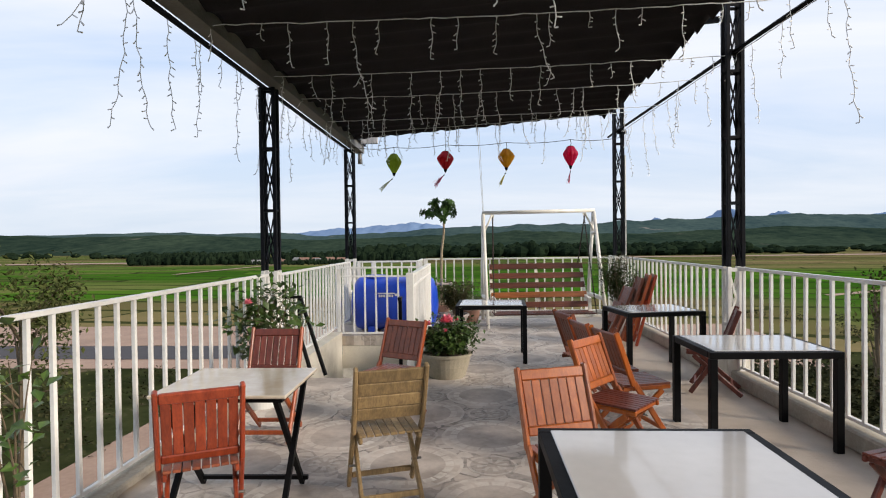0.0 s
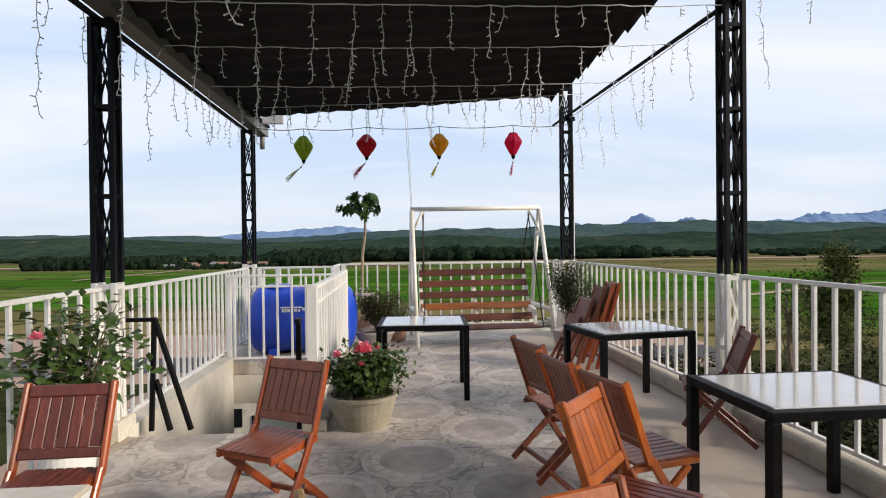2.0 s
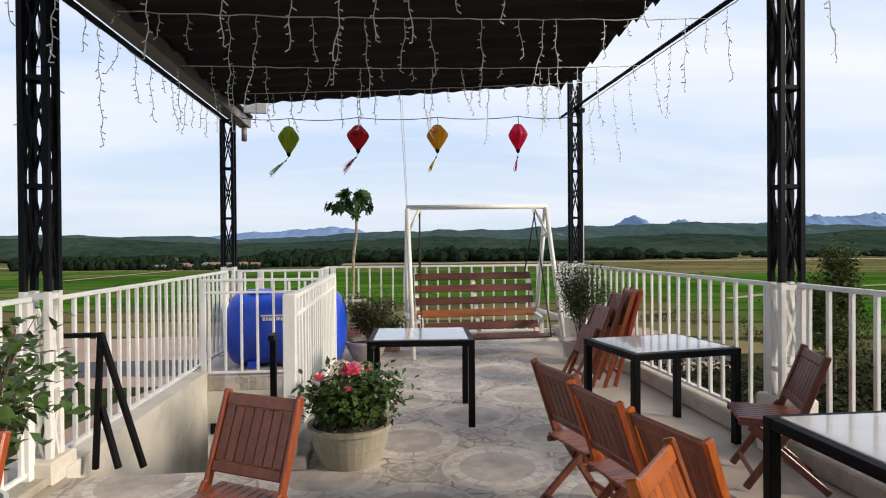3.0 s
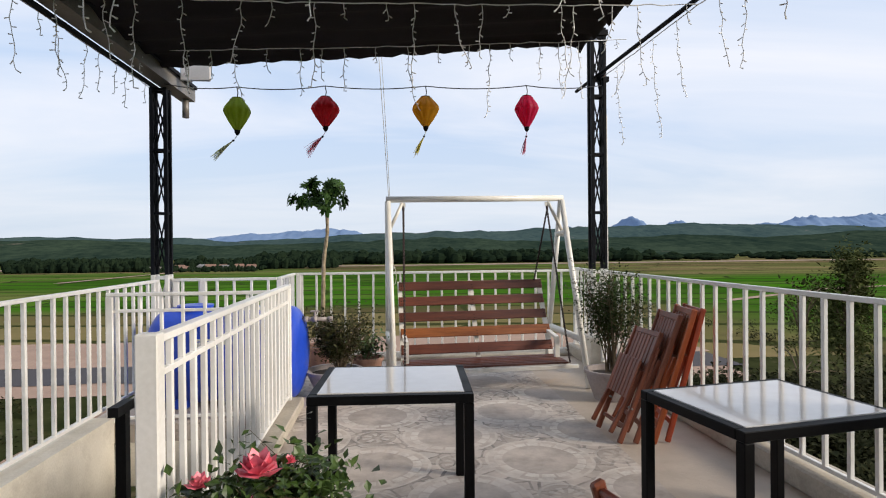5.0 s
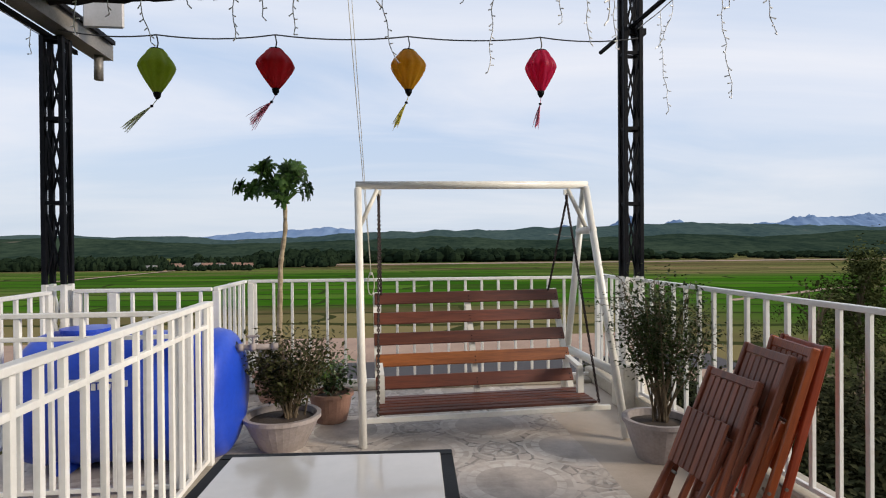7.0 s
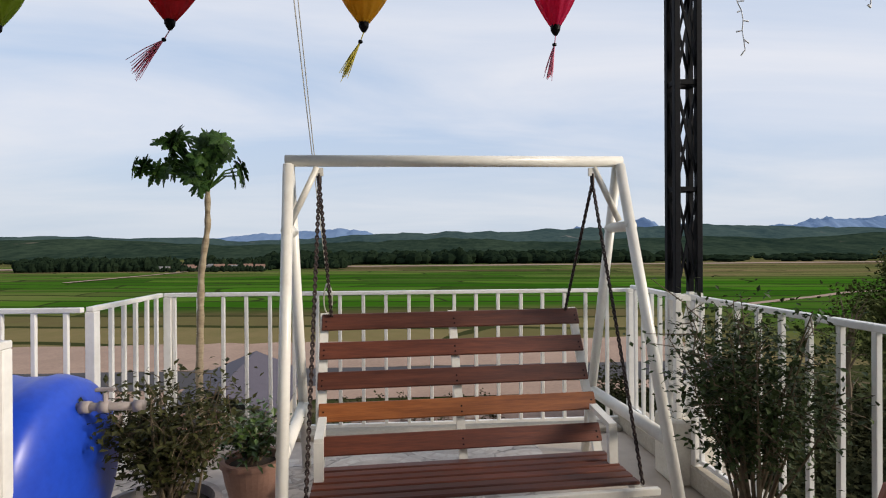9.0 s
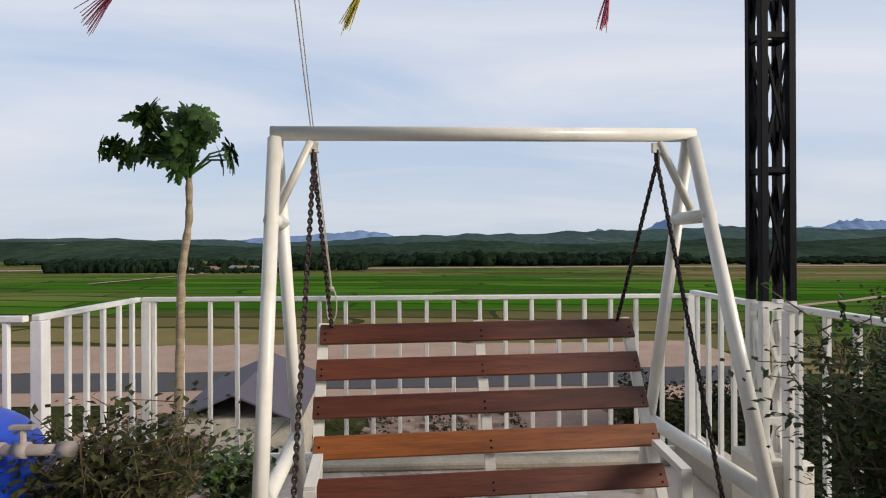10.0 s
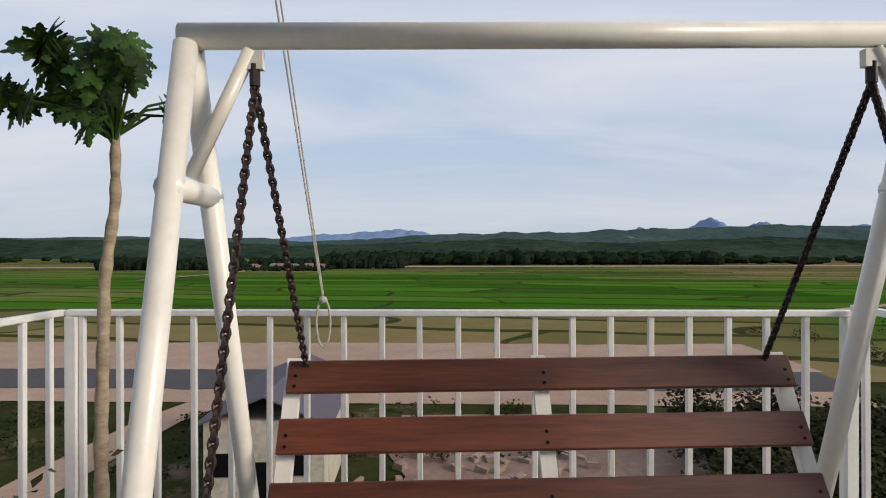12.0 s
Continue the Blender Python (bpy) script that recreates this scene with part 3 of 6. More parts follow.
def lattice_post(x, y, top, label, foot=0.16):
    """Four corner bars with cross bracing; white casing up to the rail."""
    W, D = 0.076, 0.056
    t = thing("lattice_post", Matrix.Translation((x, y, 0)), label, "post", "roof posts")
    for sx in (-1, 1):
        for sy in (-1, 1):
            Mesh().box(sx * W - 0.020, sy * D - 0.020, 1.27, sx * W + 0.020, sy * D + 0.020, top, bevel=0.003).ob("corner_bar", POST_STEEL, t)
            Mesh().box(sx * W - 0.021, sy * D - 0.021, 0.0, sx * W + 0.021, sy * D + 0.021, 1.268, bevel=0.003).ob("white_corner_bar", WHITE, t)
    z = 1.27
    step = 0.72
    while z < top - 0.1:
        z2 = min(z + step, top)
        for sx, sy, ux, uy in ((-1, -1, 1, -1), (1, -1, 1, 1), (1, 1, -1, 1), (-1, 1, -1, -1)):
            Mesh().beam((sx * W, sy * D, z2 - 0.02), (ux * W, uy * D, z2 - 0.02), 0.022, 0.03).ob("ring", POST_STEEL, t)
            Mesh().beam((sx * W * .93, sy * D * .93, z + 0.02), (ux * W * .93, uy * D * .93, z2 - 0.04), 0.014, 0.014).ob("brace", POST_STEEL, t)
            Mesh().beam((ux * W * .97, uy * D * .97, z + 0.02), (sx * W * .97, sy * D * .97, z2 - 0.04), 0.014, 0.014).ob("brace", POST_STEEL, t)
        z = z2
    for za in (0.02, 0.63, 1.235):
        for sx, sy, ux, uy in ((-1, -1, 1, -1), (1, -1, 1, 1), (1, 1, -1, 1), (-1, 1, -1, -1)):
            Mesh().beam((sx * W, sy * D, za), (ux * W, uy * D, za), 0.03, 0.035).ob("white_ring", WHITE, t)
            if za < 1:
                Mesh().beam((sx * W * .95, sy * D * .95, za + 0.03), (ux * W * .95, uy * D * .95, za + 0.58), 0.02, 0.02).ob("white_brace", WHITE, t)
                Mesh().beam((ux * W * .98, uy * D * .98, za + 0.03), (sx * W * .98, sy * D * .98, za + 0.58), 0.02, 0.02).ob("white_brace", WHITE, t)
    Mesh().box(-0.145, -0.145, 0.0, 0.145, 0.145, foot, bevel=0.014).ob("plinth", PLASTER, t, "cream plastered plinth")
    return t


for x, y, top, s in ((*PL1, 3.40, ""), (*PL2, 3.40, ""), (*PR1, 4.25, ""), (*PR2, 4.25, "")):
    lattice_post(x, y, top, "dark steel lattice post with a white painted foot", 0.43 if x > 0 else 0.16)
lattice_post(-2.2, 1.2, 3.40, "dark steel lattice post with a white painted foot")
lattice_post(3.12, 1.0, 4.25, "dark steel lattice post with a white painted foot")

# ---- shade roof ----


def roof_z(x):
    return 3.54 + 0.078 * (x + 2.05)


rs = Mesh()
NX, NY = 40, 180
for i in range(NX + 1):
    x = -2.05 + (2.72 + 2.05) * i / NX
    for j in range(NY + 1):
        y = -3.0 + (9.62 + 3.0) * j / NY
        fold = abs(math.sin(math.pi * (y + 3.0) / 0.42))
        sag = -0.10 * math.sin(math.pi * (y + 3.0) / 2.1) ** 2 * 0.3
        ex = 0.09 * (1 - fold) if i == NX else 0.0
        yy = y + (0.010 * math.sin(x * 2 * math.pi / 0.19) if j == NY else 0)
        rs.v.append((x - ex + 0.02 * noise.noise((y * 1.5, 1, 2)), yy, roof_z(x) + 0.055 * fold + sag + 0.018 * noise.noise((x * 1.3, y * 0.9, 0)) - (0.032 * abs(math.sin(x * math.pi / 0.19)) if j == NY else 0) - (0.11 * (1 - fold) if i == NX else 0.03 * (1 - fold) if i == NX - 1 else 0)))
for i in range(NX):
    for j in range(NY):
        a = i * (NY + 1) + j
        rs.f.append((a, a + NY + 1, a + NY + 2, a + 1))
roof = rs.ob("shade_cloth_roof", SHADE, smooth=True)
sol = roof.modifiers.new("thickness", "SOLIDIFY"); sol.thickness = 0.012
tagged(roof, "black sagging shade cloth stretched over the terrace", "awning")

bt = thing("gutter_beam", Matrix.Translation((-2.12, 0, 0)), "galvanised steel gutter along the low edge of the shade roof", "gutter")
gm = Mesh()
gm.box(-0.08, -3.0, 3.42, 0.09, 10.66, 3.432)
gm.box(-0.08, -3.0, 3.432, -0.07, 10.66, 3.56)
gm.box(0.08, -3.0, 3.432, 0.09, 10.66, 3.58)
gm.box(-0.07, 10.648, 3.432, 0.08, 10.66, 3.56)
gm.ob("trough", GALV, bt, "dull galvanised trough")
Mesh().box(-0.135, -3.0, 3.385, -0.105, 10.4, 3.425).ob("bearer", POST_STEEL, bt, "thin dark steel bearer")
Mesh().box(0.10, -3.0, 3.56, 0.13, 10.62, 3.60).ob("edge_bar", POST_STEEL, bt)
Mesh().tube([(0.02, 10.52, 3.43), (0.02, 10.52, 3.19)], 0.04, 16).ob("outlet", GALV, bt, "short metal outlet pipe", True)
SHEET = plain("pale_sheet_metal", (0.34, 0.34, 0.35), (0.46, 0.46, 0.47), 0.5, 4, 50, bump=0.05)
mb = Mesh().box(-1.98, 10.0, 3.50, -1.64, 10.03, 3.78, bevel=0.012)
tagged(mb.ob("bracket_plate", SHEET), "grey sheet metal cover plate at the end of the gutter", "plate")
rod = thing("roof_pipe", Matrix.Identity(4), "thin dark steel pipe fixed along the tall posts", "pipe")
Mesh().tube([(3.10, -3.0, 3.60), (3.08, 4.0, 3.62), (2.99, 10.05, 3.67), (2.97, 10.75, 3.67)], 0.022, 8).ob("pipe", POST_STEEL, rod)
for yy in (1.0, 5.5, 10.05):
    Mesh().box(2.98, yy - 0.03, 3.6, 3.14, yy + 0.03, 3.66).ob("clamp", POST_STEEL, rod)
tagged(Mesh().tube([(3.13, 10.10, 0.15), (3.13, 10.10, 3.2)], 0.014, 8).ob("conduit", WHITE), "thin white plastic conduit beside the post", "pipe")
# cross bars that carry the cloth
for yy in (1.2, 5.56, 9.55, 10.12):
    rb = Mesh().beam((-2.0, yy, roof_z(-2.0) + 0.09 + (0.16 if yy > 10 else 0)), (2.93, yy, roof_z(2.93) + 0.09 + (0.16 if yy > 10 else 0)), 0.05, 0.06)
    tagged(rb.ob("roof_bar", POST_STEEL), "dark steel bar carrying the shade cloth", "bar", "roof bars")


# ---- tables ----
def steel_table(x, y, rot, w, d, label):
    t = thing("cafe_table", pose(x, y, 0, 0, 0, rot), label, "table", "black steel tables")
    H, k = 0.75, 0.055
    for sx in (-1, 1):
        for sy in (-1, 1):
            cx, cy = sx * (w / 2 - k / 2), sy * (d / 2 - k / 2)
            Mesh().box(cx - k / 2, cy - k / 2, 0.0, cx + k / 2, cy + k / 2, H - 0.055, bevel=0.004).ob("leg", BLACK_STEEL, t)
    for sy in (-1, 1):
        Mesh().box(-w / 2, sy * (d / 2 - k / 2) - k / 2, H - 0.054, w / 2, sy * (d / 2 - k / 2) + k / 2, H - 0.004, bevel=0.004).ob("apron", BLACK_STEEL, t)
    for sx in (-1, 1):
        Mesh().box(sx * (w / 2 - k / 2) - k / 2, -d / 2 + k + 0.001, H - 0.054, sx * (w / 2 - k / 2) + k / 2, d / 2 - k - 0.001, H - 0.004, bevel=0.004).ob("apron", BLACK_STEEL, t)
    Mesh().box(-w / 2 + k * 0.9, -d / 2 + k * 0.9, H - 0.022, w / 2 - k * 0.9, d / 2 - k * 0.9, H + 0.002, bevel=0.003).ob("tabletop", MARBLE, t, "polished white stone top")
    return t


steel_table(0.90, 1.29, 0, 0.93, 0.77, "black steel table with a polished white stone top")
steel_table(2.37, 3.73, 0.5, 0.96, 0.77, "black steel table with a polished white stone top by the railing")
steel_table(2.32, 6.02, 9, 0.94, 0.76, "black steel table with a polished white stone top, slightly turned")
steel_table(0.415, 6.76, -3, 0.92, 0.77, "black steel table with a polished white stone top in the middle")

t4 = thing("folding_table", pose(-1.275, 2.50, 0, 0, 0, 1), "folding table with a glossy beige tile top and crossed black legs", "table")
Mesh().box(-0.39, -0.34, 0.732, 0.39, 0.34, 0.752, bevel=0.005).ob("tabletop", BEIGE_STONE, t4, "glossy beige tile top")
Mesh().box(-0.36, -0.31, 0.705, 0.36, 0.31, 0.7315).ob("top_frame", BLACK_STEEL, t4)
for sx in (-0.33, 0.33):
    Mesh().beam((sx, -0.27, 0.012), (sx, 0.24, 0.71), 0.03, 0.03).ob("leg", BLACK_STEEL, t4)
    Mesh().beam((sx - 0.032, 0.27, 0.012), (sx - 0.032, -0.24, 0.71), 0.03, 0.03).ob("leg", BLACK_STEEL, t4)
for yy, zz in ((-0.235, 0.06), (0.235, 0.06)):
    Mesh().beam((-0.345, yy, zz), (0.345, yy, zz), 0.025, 0.025).ob("stretcher", BLACK_STEEL, t4)


# ---- folding chairs ----
def chair_back(W, slats, mat, t, P, Q, across=False):
    """Slatted back between points P (low) and Q (high) in the y-z plane."""
    P, Q = Vector((0, *P)), Vector((0, *Q))
    d = (Q - P)
    L = d.length
    d.normalize()
    nrm = Vector((1, 0, 0)).cross(d)
    m = Matrix(((1, d.x, nrm.x, P.x), (0, d.y, nrm.y, P.y), (0, d.z, nrm.z, P.z), (0, 0, 0, 1)))
    iw = W / 2 - 0.032
    if across:
        k = 4
        for i in range(k):
            a = L * (0.04 + 0.96 * i / k)
            Mesh().box(-iw - 0.004, a, -0.009, iw + 0.004, a + L / k * 0.90, 0.009, m, 0.004).ob("back_slat", mat, t)
        return
    Mesh().box(-iw - 0.004, L - 0.06, -0.012, iw + 0.004, L, 0.012, m, 0.006).ob("back_rail", mat, t)
    Mesh().box(-iw - 0.004, 0, -0.012, iw + 0.004, 0.05, 0.012, m, 0.006).ob("back_rail", mat, t)
    for i in range(slats):
        x0 = -iw + 2 * iw * i / slats
        Mesh().box(x0 + 0.0025, 0.051, -0.007, x0 + 2 * iw / slats - 0.0025, L - 0.061, 0.007, m, 0.003).ob("back_slat", mat, t)


def folding_chair(x, y, rot, mat, label, seatmat=None, backmat=None, across=False, slats=7, W=0.445, H=0.87, low=0.52):
    t = thing("folding_chair", pose(x, y, 0, 0, 0, rot), label, "chair", "folding chairs")
    seatmat, backmat = seatmat or mat, backmat or mat
    # long members: back top to front foot; short members: seat front to rear foot
    A, B = (-0.25, H), (0.20, 0.0)
    C, D = (0.17, 0.40), (-0.27, 0.0)
    for s in (-1, 1):
        xo = s * (W / 2 - 0.014)
        kn = (-0.10, 0.47)
        up = Mesh().beam((xo, kn[0], kn[1] - 0.02), (xo, A[0], A[1]), 0.026, 0.045, bevel=0.007)
        up.beam((xo, B[0], 0.02), (xo, kn[0], kn[1] + 0.01), 0.026, 0.045, bevel=0.007)
        up.ob("back_upright", mat, t)
        xi = s * (W / 2 - 0.045)
        Mesh().beam((xi, D[0], 0.018), (xi, C[0], C[1]), 0.024, 0.045, bevel=0.006).ob("leg", mat, t)
        Mesh().box(xi - 0.012, -0.18, 0.405, xi + 0.012, 0.235, 0.44, bevel=0.006).ob("seat_rail", mat, t)
        Mesh().tube([(s * (W / 2 - 0.06), 0.0, 0.22), (s * (W / 2 + 0.004), 0.0, 0.22)], 0.008, 8).ob("pivot", GALV, t)
    chair_back(W, slats, backmat, t, (-0.10 - (low - 0.47) * 0.375, low), (-0.246, H - 0.015), across)
    ss = 8
    for i in range(ss):
        x0 = -W / 2 + 0.034 + (W - 0.068) * i / ss
        Mesh().box(x0 + 0.003, -0.17, 0.4405, x0 + (W - 0.068) / ss - 0.003, 0.235, 0.456, bevel=0.003).ob("seat_slat", seatmat, t)
    Mesh().box(-W / 2 + 0.05, 0.20, 0.41, W / 2 - 0.05, 0.222, 0.439, bevel=0.004).ob("cross_rail", mat, t)
    Mesh().beam((-W / 2 + 0.03, 0.155, 0.10), (W / 2 - 0.03, 0.155, 0.10), 0.02, 0.034, bevel=0.004).ob("cross_rail", mat, t)
    Mesh().beam((-W / 2 + 0.05, -0.19, 0.09), (W / 2 - 0.05, -0.19, 0.09), 0.02, 0.034, bevel=0.004).ob("cross_rail", mat, t)
    return t


folding_chair(-1.315, 2.08, 26, REDWOOD, "bright red varnished folding chair tucked at the beige table", seatmat=BROWNWOOD, W=0.43, H=0.88, low=0.475)
folding_chair(-0.40, 2.60, 19, RAWWOOD, "weathered unvarnished wooden folding chair with plank back", across=True)
# where a frame is brighter than its back, the sunlit sides are painted in
folding_chair(-1.51, 3.62, 181, SUNLIT_FRAMEWOOD, "dark red wooden folding chair facing the beige table", seatmat=MAHOGANY, backmat=MAHOGANY)
folding_chair(-0.57, 4.11, 153, SUNLIT_FRAMEWOOD, "red-brown wooden folding chair by the flower pot", seatmat=BROWNWOOD, backmat=BROWNWOOD)
folding_chair(0.67, 2.15, -162, ORANGE, "orange varnished folding chair with slotted back")
folding_chair(1.17, 3.20, -131, ORANGE, "orange varnished folding chair turned to the table", seatmat=MAHOGANY)
folding_chair(1.434, 3.757, -75, ORANGE, "orange-brown wooden folding chair turned to the table", seatmat=BROWNWOOD, backmat=BROWNWOOD)
folding_chair(1.27, 4.70, -75, BROWNWOOD, "red-brown wooden folding chair with a dark back", backmat=MAHOGANY, H=0.89)
folding_chair(1.33, 4.23, -79, SUNLIT_FRAMEWOOD, "wooden folding chair with sunlit orange painted on its frame and a dark slatted back", seatmat=BROWNWOOD, backmat=MAHOGANY)
folding_chair(2.62, 5.06, 68, MAHOGANY, "dark red wooden folding chair beside the white post", seatmat=MAHOGANY)
folding_chair(2.47, 2.10, 112, MAHOGANY, "dark red wooden folding chair by the railing")


def folded_chair(m, mat, label):
    """A folding chair folded flat; local z along its length, width along x, thickness along y."""
    t = thing("folded_chair", m, label, "chair", "folded chairs leaning on the railing")
    W = 0.42
    for s in (-1, 1):
        Mesh().box(s * (W / 2 - 0.014) - 0.013, -0.022, 0.0, s * (W / 2 - 0.014) + 0.013, 0.022, 0.98, bevel=0.006).ob("back_upright", mat, t)
        Mesh().beam((s * (W / 2 - 0.045), -0.085, 0.05), (s * (W / 2 - 0.045), -0.025, 0.62), 0.024, 0.04, up=(0, 1, 0), bevel=0.006).ob("leg", mat, t)
        Mesh().tube([(s * (W / 2 - 0.06), -0.01, 0.30), (s * (W / 2 + 0.004), -0.01, 0.30)], 0.009, 8).ob("pivot", GALV, t)
    iw = W / 2 - 0.03
    for i in range(7):
        x0 = -iw + 2 * iw * i / 7
        Mesh().box(x0 + 0.004, -0.008, 0.63, x0 + 2 * iw / 7 - 0.004, 0.008, 0.93, bevel=0.003).ob("back_slat", mat, t)
        Mesh().box(x0 + 0.004, -0.075, 0.36, x0 + 2 * iw / 7 - 0.004, -0.056, 0.70, bevel=0.003).ob("seat_slat", mat, t)
    for z in (0.585, 0.931):
        Mesh().box(-iw, -0.012, z, iw, 0.012, z + 0.045, bevel=0.004).ob("back_rail", mat, t)
    for z in (0.38, 0.64):
        Mesh().box(-iw + 0.02, -0.055, z, iw - 0.02, -0.0515, z + 0.04).ob("seat_rail", mat, t)
    Mesh().box(-iw, -0.012, 0.12, iw, 0.012, 0.155, bevel=0.004).ob("cross_rail", mat, t)
    return t


for i, (fx, fy, rz, lean, mat) in enumerate(((2.17, 7.72, -87, 23, BROWNWOOD), (2.32, 7.70, -95, 20, BROWNWOOD), (2.47, 7.67, -100, 17, SUNLIT_FRAMEWOOD), (2.60, 7.70, -100, 15, REDWOOD))):
    folded_chair(pose(fx, fy, 0.008, 0, 0, rz) @ pose(0, 0, 0, -lean, 0, 0) @ Matrix.Diagonal((1, 1, (0.95, 1.09, 1.12, 1.11)[i], 1)), mat, "dark red wooden chair folded flat, leaning on the railing")

# ---- swing bench ----
SW = pose(1.462, 9.88, 0, 0, 0, 3.0)
SW = SW @ Matrix.Rotation(radians(-0.7), 4, "Y")
sw = thing("garden_swing", SW, "white tube garden swing with red wooden slats on chains", "swing")
HW, HT = 1.052, 2.12
Mesh().tube([(-HW - 0.02, 0, HT + 0.008), (HW + 0.02, 0, HT + 0.008)], 0.036, 16).ob("top_tube", SWING_WHITE, sw, smooth=True)
for s in (-1, 1):
    FY = -0.75 if s > 0 else -0.57
    for fy, nm in ((FY, "front_leg"), (0.66, "rear_leg")):
        Mesh().tube([(s * (HW - 0.0), fy, 0.0), (s * HW, fy * 0.03, HT - 0.02)], 0.033, 14).ob(nm, SWING_WHITE, sw, smooth=True)
    z = 1.70
    f = 1 - z / HT
    Mesh().tube([(s * HW, FY * f - 0.03, z), (s * HW, 0.66 * f + 0.03, z)], 0.034, 12).ob("cross_tube", SWING_WHITE, sw, smooth=True)
    z = 0.50
    f = 1 - z / HT
    Mesh().tube([(s * HW, FY * f, z), (s * HW, 0.66 * f, z)], 0.040, 14).ob("low_tube", SWING_WHITE, sw, smooth=True)
    Mesh().tube([(s * HW, 0, 1.74), (s * (HW - 0.17), 0, HT - 0.03)], 0.020, 10).ob("brace", SWING_WHITE, sw, smooth=True)
# bench
bn = new("bench"); bn.parent = sw
bn.location = (0.0, -0.05, -0.014)
bn.rotation_euler = (0, radians(0.4), 0)
Y0, ZS = -0.436, 0.250
BW = 0.925
back0, back1 = Vector((0, 0.092, 0.283)), Vector((0, 0.572, 1.127))
bd = (back1 - back0).normalized()
for x in (-BW + 0.02, 0.0, BW - 0.02):
    b_ = Mesh().beam((x, back0.y - 0.01, back0.z - 0.12), (x, back1.y + 0.015, back1.z + 0.01), 0.055, 0.03, up=(0, -1, 0.5))
    b_.ob("back_bar", SWING_WHITE, bn)
    Mesh().beam((x, Y0 - 0.02, ZS - 0.03), (x, back0.y + 0.04, ZS - 0.03), 0.045, 0.03).ob("seat_bar", SWING_WHITE, bn)
nrm = Vector((1, 0, 0)).cross(bd)
for i in range(5):
    a = back0 + bd * (0.02 + 0.207 * i) - nrm * -0.026
    m = Matrix(((1, bd.x, nrm.x, a.x), (0, bd.y, nrm.y, a.y), (0, bd.z, nrm.z, a.z), (0, 0, 0, 1)))
    j = random.uniform(-0.012, 0.012)
    sl = Mesh().box(-BW + j, 0, -0.010, BW + j, 0.120, 0.010, m, 0.005).ob("back_slat", PALE_SLAT if i == 1 else BENCHWOOD, bn)
    for x in (-BW + 0.03, 0.0, BW - 0.03):
        for q in (0.025, 0.062):
            Mesh().tube([m @ Vector((x + j, q, 0.009)), m @ Vector((x + j, q, 0.0125))], 0.006, 8).ob("screw", BLACK_STEEL, sl)
for i in range(6):
    y = Y0 + (back0.y - 0.02 - Y0) / 6 * i
    Mesh().box(-BW, y, ZS - 0.012, BW, y + 0.066, ZS + 0.010, bevel=0.005).ob("seat_slat", BENCHWOOD, bn)
Mesh().box(-BW - 0.10, Y0 - 0.045, ZS - 0.06, BW + 0.10, Y0 - 0.008, ZS - 0.02, bevel=0.004).ob("seat_front_bar", SWING_WHITE, bn)
for s in (-1, 1):
    x = s * (BW - 0.035)
    Mesh().beam((x, 0.151, 0.523), (x, -0.155, 0.486), 0.05, 0.035).ob("arm", SWING_WHITE, bn)
    Mesh().beam((x, -0.139, 0.480), (x, -0.150, ZS + 0.008), 0.055, 0.04).ob("arm_post", SWING_WHITE, bn)


def chain(p, q, parent, r=0.0060, pitch=0.021):
    """Links alternate by a quarter turn."""
    p, q = Vector(p), Vector(q)
    d = (q - p)
    n = int(d.length / pitch)
    d.normalize()
    s0 = d.cross(Vector((0, 0, 1) if abs(d.z) < 0.95 else (1, 0, 0))).normalized()
    u0 = s0.cross(d)
    c = Mesh()
    for i in range(n):
        m0 = p + d * pitch * (i + 0.5)
        s = s0 if i % 2 else u0
        ring = []
        for k in range(8):
            a = 2 * math.pi * k / 8
            ring.append(m0 + d * math.cos(a) * pitch * 0.70 + s * math.sin(a) * pitch * 0.38)
        ring.append(ring[0])
        c.tube(ring, r, 5, caps=False)
    c.ob("chain", CHAIN, parent)


for s in (-1, 1):
    x = s * (HW - 0.18)
    Mesh().box(x - 0.025, -0.012, HT - 0.085, x + 0.025, 0.012, HT - 0.035).ob("hanger", SWING_WHITE, sw)
    Mesh().tube([(x, 0, HT - 0.07), (x, 0, HT - 0.13)], 0.015, 8).ob("shackle", CHAIN, sw, "dark steel shackle")
    chain((x, 0, HT - 0.13), (s * (BW + 0.005), Y0 - 0.08, ZS - 0.03), sw)
    chain((x, 0, HT - 0.13), (s * (BW - 0.08), back1.y - 0.06, back1.z - 0.07), sw)

# pull rope of the shade cloth
rp = thing("pull_rope", Matrix.Identity(4), "thin pale pull rope from the shade cloth tied to railing", "rope")
Mesh().tube([(0.29, 10.12, 3.94), (0.375, 10.58, 2.6), (0.46, 11.06, 1.28)], 0.0042, 6).ob("line", ROPE, rp)
Mesh().tube([(0.325, 10.12, 3.94), (0.395, 10.58, 2.6), (0.46, 11.07, 1.30)], 0.0036, 6).ob("line", ROPE, rp)
Mesh().tube([(0.46 + 0.035 * math.sin(a), 11.07, 1.16 + 0.12 * math.cos(a)) for a in [i * math.pi / 8 for i in range(17)]], 0.006, 6).ob("loop", ROPE, rp)
Mesh().lathe([(0.0, -0.02), (0.018, -0.012), (0.022, 0), (0.016, 0.014), (0, 0.022)], (0.46, 11.065, 1.275), 8).ob("knot", ROPE, rp)

